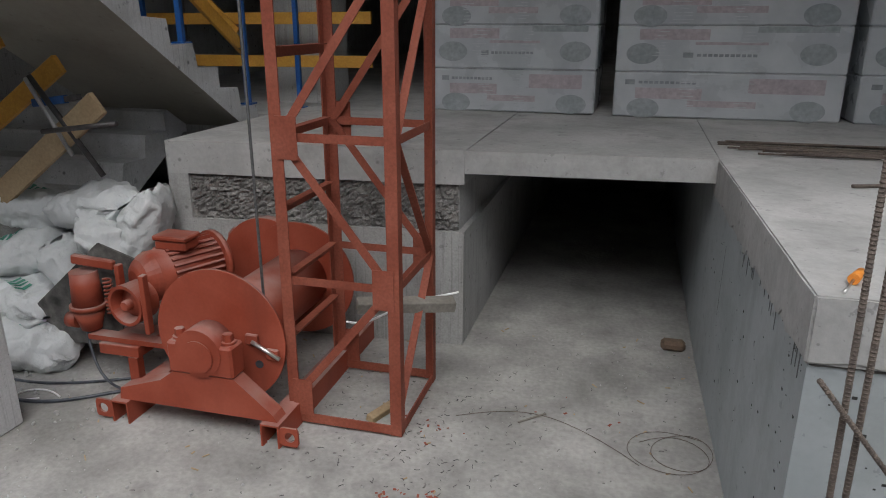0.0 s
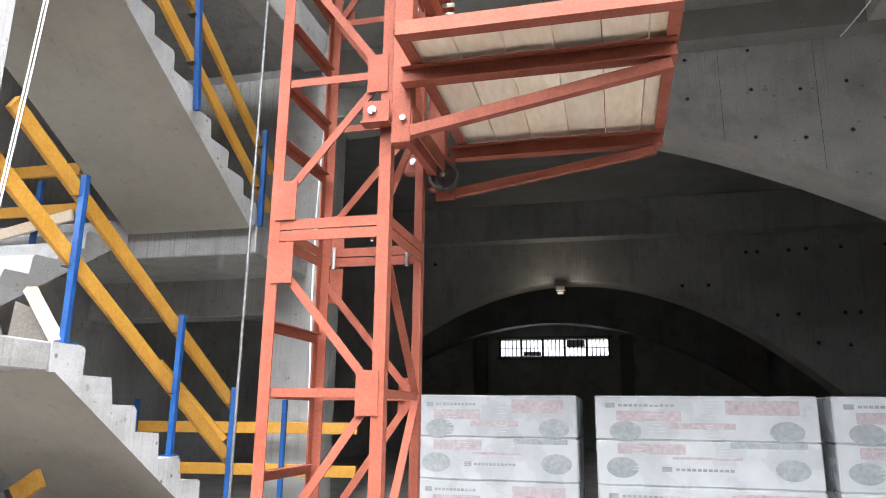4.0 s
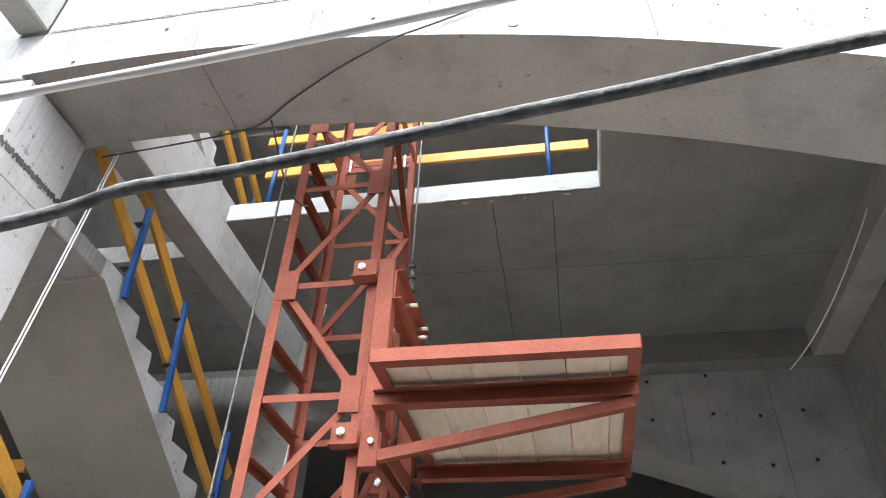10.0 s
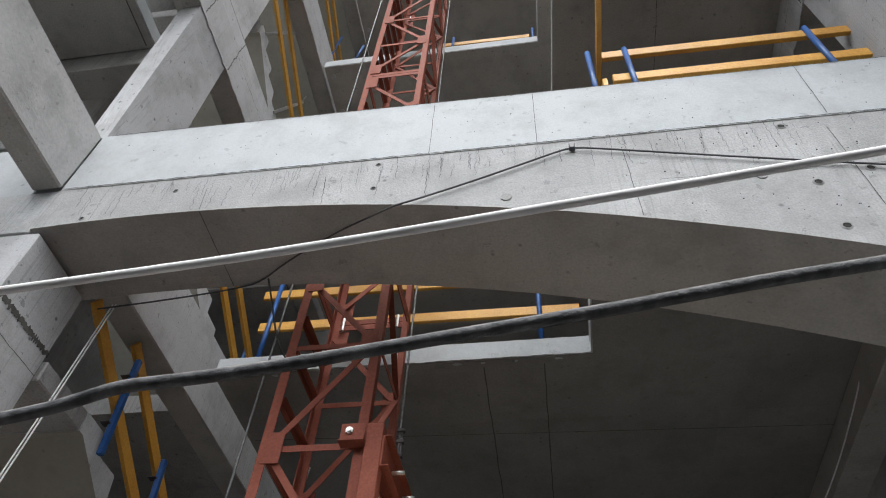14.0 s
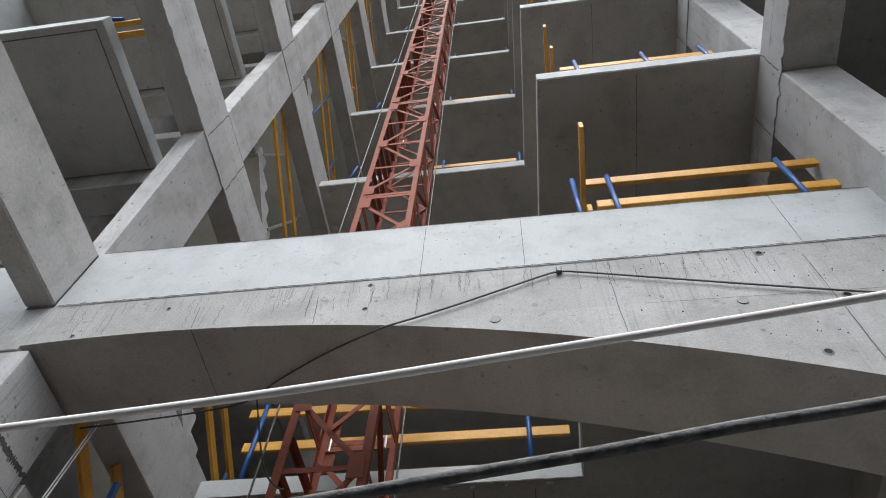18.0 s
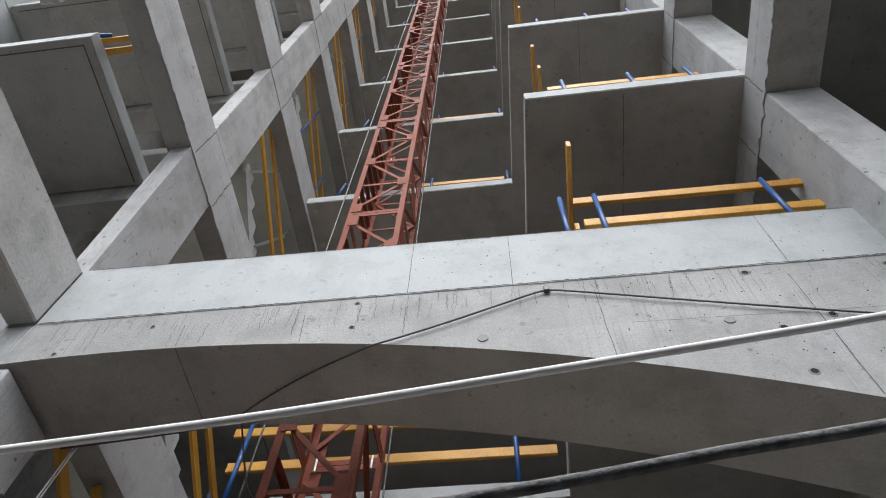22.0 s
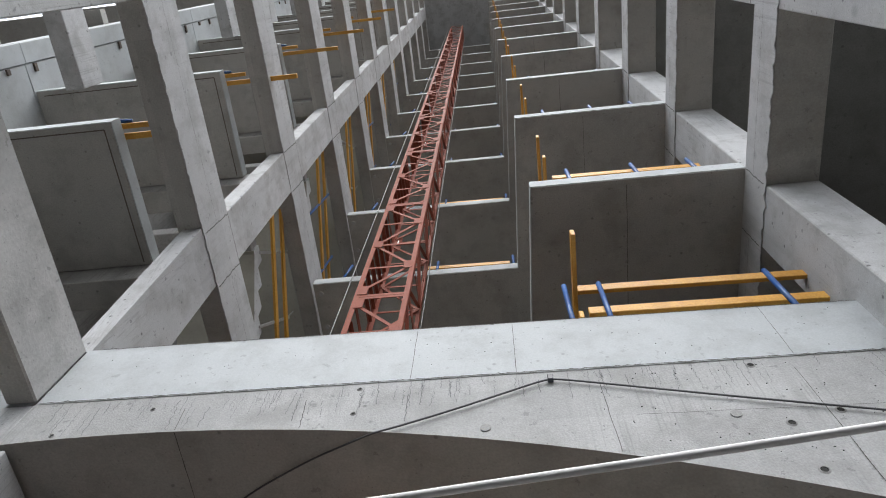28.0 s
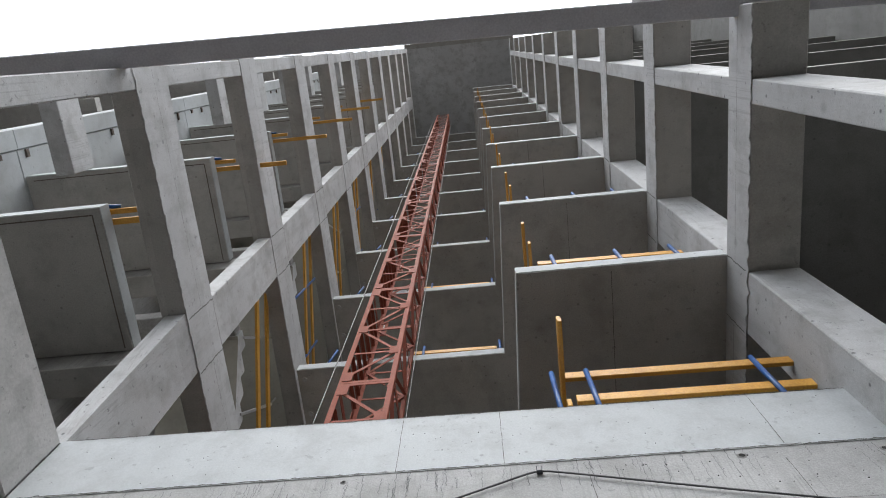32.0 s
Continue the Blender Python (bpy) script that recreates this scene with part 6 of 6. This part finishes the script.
ribbed_bar("rebar", (0.535, 1.90, 0.0), (0.495, 1.90, 1.72), 0.0085, "rusty ribbed starter bar standing before the dock")
ribbed_bar("rebar", (0.57, 1.91, 0.0), (0.545, 1.90, 1.66), 0.0085, "rusty ribbed starter bar standing before the dock")
ribbed_bar("rebar", (0.43, 1.875, 1.10), (0.74, 1.875, 0.72), 0.007, "rusty tie bar bent across the starter bars")
for i in range(16):
    rnd = random.Random(40 + i)
    y = 4.30 + rnd.random() * 0.45
    x = 0.40 + rnd.random() * 0.5
    tagged(new("rebar_offcut", mesh("rebar_offcut", rod((x, y, FLOOR + 0.008 + 0.006 * (i % 4)), (x + 1.1 + rnd.random(), y + rnd.uniform(-0.06, 0.10), FLOOR + 0.008 + 0.006 * (i % 3)), 0.006, 8), REBAR)),
           "grey rebar offcut lying in a pile on the floor", "rebar", "rebar pile")
tagged(new("rebar_offcut", mesh("rebar_offcut", rod((0.90, 3.56, FLOOR + 0.01), (1.5, 3.75, FLOOR + 0.01), 0.009, 8), REBAR)), "short rebar lying on the dock", "rebar", "rebar pile")
sd = thing("screwdriver", "orange-handled screwdriver lying on the dock edge", "screwdriver")
part("handle", rod((0.555, 2.17, FLOOR + 0.018), (0.595, 2.25, FLOOR + 0.018), 0.017, 10, 0.013), ORANGE, sd, "orange plastic handle")
part("shank", rod((0.51, 2.08, FLOOR + 0.008), (0.555, 2.17, FLOOR + 0.016), 0.004, 8), STEEL, sd, "steel shank")
tagged(new("broken_brick", mesh("broken_brick", box(0.19, 0.34, 4.30, 4.39, 0.0, 0.065, 0.02), material("brown_brick", (0.13, 0.09, 0.065), (0.19, 0.13, 0.09), 0.9, 0, 9, 60, 0.4))),
       "brown broken brick on the dark floor", "brick")
tagged(new("plank", mesh("plank", bar((-4.15, 3.62, 0.86), (-3.22, 3.62, 1.53), 0.04, 0.15, None, 0, 0.004), PLANK)), "slanting raw timber plank propped under the stairs", "plank", "timber props")
tagged(new("plank", mesh("plank", bar((-4.5, 3.75, 1.15), (-3.55, 3.72, 1.75), 0.04, 0.12, None, 0, 0.004), YELLOW)), "slanting yellow formwork board propped under the stairs", "plank", "timber props")
tagged(new("steel_pipe", mesh("steel_pipe", rod((-3.68, 3.60, 1.68), (-3.26, 3.62, 1.08), 0.018, 10), DARK_STEEL)), "dark steel pipe leaning under the stairs", "pipe")
tagged(new("steel_pipe", mesh("steel_pipe", rod((-3.55, 3.5, 1.36), (-3.05, 3.55, 1.42), 0.016, 10), DARK_STEEL)), "dark steel pipe lying under the stairs", "pipe")
tagged(new("formwork_sheet", mesh("formwork_sheet", prism([(-3.58, 0.30), (-3.0, 0.79), (-2.71, 0.70), (-2.96, 0.16), (-3.30, 0.13)], "y", 3.19, 3.205), material(
    "stained_plywood", (0.035, 0.034, 0.032), (0.2, 0.19, 0.18), 0.8, 0, 9, 40, 0.4, spots=0.6))), "stained dark plywood sheet leaning behind the winch", "plywood sheet")
r = thing("stair_railing", "short railing of yellow boards across the stair flight", "railing", "stair railings")
part("rail_board", box(-5.5, -4.28, 4.48, 4.515, 4.04, 4.14, 0.003), YELLOW, r)
part("rail_board", box(-5.5, -4.26, 4.48, 4.515, 3.70, 3.79, 0.003), YELLOW, r)
part("rail_board", bar((-5.45, 4.45, 3.44), (-4.26, 4.45, 3.68), 0.03, 0.09, None, 0, 0.003), BOARD, r, "raw pine board")
part("post", box(-4.72, -4.68, 4.52, 4.56, 3.22, 4.02, 0.003), BLUE, r, "blue-painted square steel post")
tagged(new("timber_block", mesh("timber_block", bar((-3.33, 3.2, 2.83), (-3.11, 3.22, 2.525), 0.07, 0.045, None, 0.3, 0.004), BOARD)), "raw pine offcut leaning on the stair landing", "timber", "timber offcuts")
tagged(new("formwork_sheet", mesh("formwork_sheet", prism([(-3.50, 2.512), (-3.48, 2.77), (-3.30, 2.71), (-3.20, 2.512)], "y", 3.26, 3.272), GREYWOOD)), "dark scrap of plywood standing on the landing", "plywood sheet")
tagged(new("steel_pipe", mesh("steel_pipe", rod((-3.69, 3.15, 3.03), (-3.46, 3.2, 2.515), 0.014, 10), GALV)), "thin grey steel tube leaning on the landing", "pipe")
cl = thing("steel_clamp", "blue steel shuttering clamp lying on the timber pile", "clamp")
part("clamp_body", bar((-3.73, 3.66, 1.51), (-3.45, 3.62, 1.545), 0.05, 0.05, None, 0, 0.006), BLUE, cl)
part("clamp_jaw", bar((-3.45, 3.62, 1.545), (-3.33, 3.60, 1.565), 0.035, 0.035, None, 0, 0.004), DARK_STEEL, cl, "dark steel jaw")
tagged(new("steel_pipe", mesh("steel_pipe", rod((-3.69, 3.58, 1.67), (-3.45, 3.6, 1.20), 0.014, 10), GALV)), "grey steel tube standing in the timber pile", "pipe")
tagged(new("plank", mesh("plank", bar((-4.6, 3.68, 1.58), (-3.93, 3.68, 1.89), 0.04, 0.09, None, 0, 0.003), YELLOW)), "yellow formwork board in the timber pile", "plank", "timber props")
dirt = bmesh.new()
rnd = random.Random(21)
for i in range(1100):
    if i % 3:
        x, y = rnd.gauss(-1.3, 0.55), rnd.gauss(3.2, 0.45)
    else:
        x, y = rnd.uniform(-3.6, 0.4), rnd.uniform(1.9, 4.6)
    if not (-3.7 < x < 0.42 and 1.6 < y < 4.6) or (y > 3.85 and x < -1.0):
        continue
    s = 0.0015 + 0.0075 * rnd.random() ** 3
    a = rnd.random() * 6.3
    dx, dy = s * math.cos(a), s * math.sin(a)
    bar((x - dx, y - dy, 0.0015 + s * 0.12), (x + dx, y + dy, 0.0015 + s * 0.12), s * 0.8, s * 0.3, dirt)
tagged(new("dirt_crumbs", mesh("dirt_crumbs", dirt, CONC_ROUGH)), "dark dirt crumbs and splinters on the dusty floor", "dirt", "", "stuff")
deb = bmesh.new()
rnd = random.Random(9)
for i in range(1500):
    x, y = rnd.uniform(-3.6, 0.45), rnd.uniform(1.6, 4.6)
    if x < -2.4 or rnd.random() < 0.42:
        s = 0.003 + 0.009 * rnd.random() ** 3 + (0.012 * rnd.random() ** 2 if x < -2.7 else 0)
        m = Matrix.LocRotScale((x, y, s * 0.35), Euler((rnd.random() * 3, rnd.random() * 3, rnd.random() * 3)), (s, s * rnd.uniform(0.5, 1), s * rnd.uniform(0.4, 0.8)))
        bmesh.ops.create_icosphere(deb, subdivisions=1, radius=1, matrix=m)
tagged(new("grit", mesh("grit", deb, CONC_FLOOR)), "scattered concrete grit and crumbs on the floor", "grit", "", "stuff")
chips = bmesh.new()
for i in range(70):
    x, y, s = rnd.uniform(-3.5, 0.4), rnd.uniform(2.0, 4.4), rnd.uniform(0.015, 0.05)
    bar((x, y, 0.004), (x + s * rnd.uniform(-1, 1), y + s * rnd.uniform(-1, 1), 0.006), 0.006, 0.004, chips)
tagged(new("splinters", mesh("splinters", chips, PLANK)), "small timber splinters strewn on the floor", "splinters", "", "stuff")
flakes = bmesh.new()
rnd = random.Random(33)
for cx, cy, n, spread in ((-0.98, 2.50, 16, 0.05), (-0.80, 2.52, 8, 0.03), (0.26, 2.30, 7, 0.03), (-0.95, 3.05, 10, 0.10), (-0.2, 3.3, 5, 0.2)):
    for i in range(n):
        x, y, s = rnd.gauss(cx, spread), rnd.gauss(cy, spread * 0.7), rnd.uniform(0.004, 0.012)
        a = rnd.random() * 3.1
        bar((x - s * math.cos(a), y - s * math.sin(a), 0.003), (x + s * math.cos(a), y + s * math.sin(a), 0.004), s, 0.003, flakes)
tagged(new("paint_flakes", mesh("paint_flakes", flakes, RED)), "red paint flakes strewn on the dusty floor", "paint flakes", "", "stuff")
twigs = bmesh.new()
for i in range(190):
    near = i % 2
    x = rnd.gauss(-0.95, 0.28) if near else rnd.uniform(-2.2, 0.38)
    y = rnd.gauss(2.9, 0.38) if near else rnd.uniform(1.75, 4.3)
    if not (-3.0 < x < 0.4 and 1.7 < y < 4.3) or (y > 3.85 and x < -1.0):
        continue
    a, s = rnd.random() * 6.3, rnd.uniform(0.010, 0.034)
    p, q = Vector((x, y, 0.003)), Vector((x + s * math.cos(a), y + s * math.sin(a), 0.004))
    r = p + (q - p) * 0.5 + Vector((rnd.uniform(-0.3, 0.3) * s, rnd.uniform(-0.3, 0.3) * s, 0.001))
    bar(p, r, 0.003, 0.002, twigs)
    bar(r, q, 0.0025, 0.002, twigs)
tagged(new("wire_scraps", mesh("wire_scraps", twigs, DARK_STEEL)), "short bent dark wire scraps on the dusty floor", "wire scraps", "", "stuff")
tagged(new("timber_splinter", mesh("timber_splinter", bar((-0.55, 3.22, 0.006), (-0.42, 3.34, 0.008), 0.012, 0.008, None, 0, 0.002), GREYWOOD)), "dark weathered splinter lying on the pit floor", "splinter")
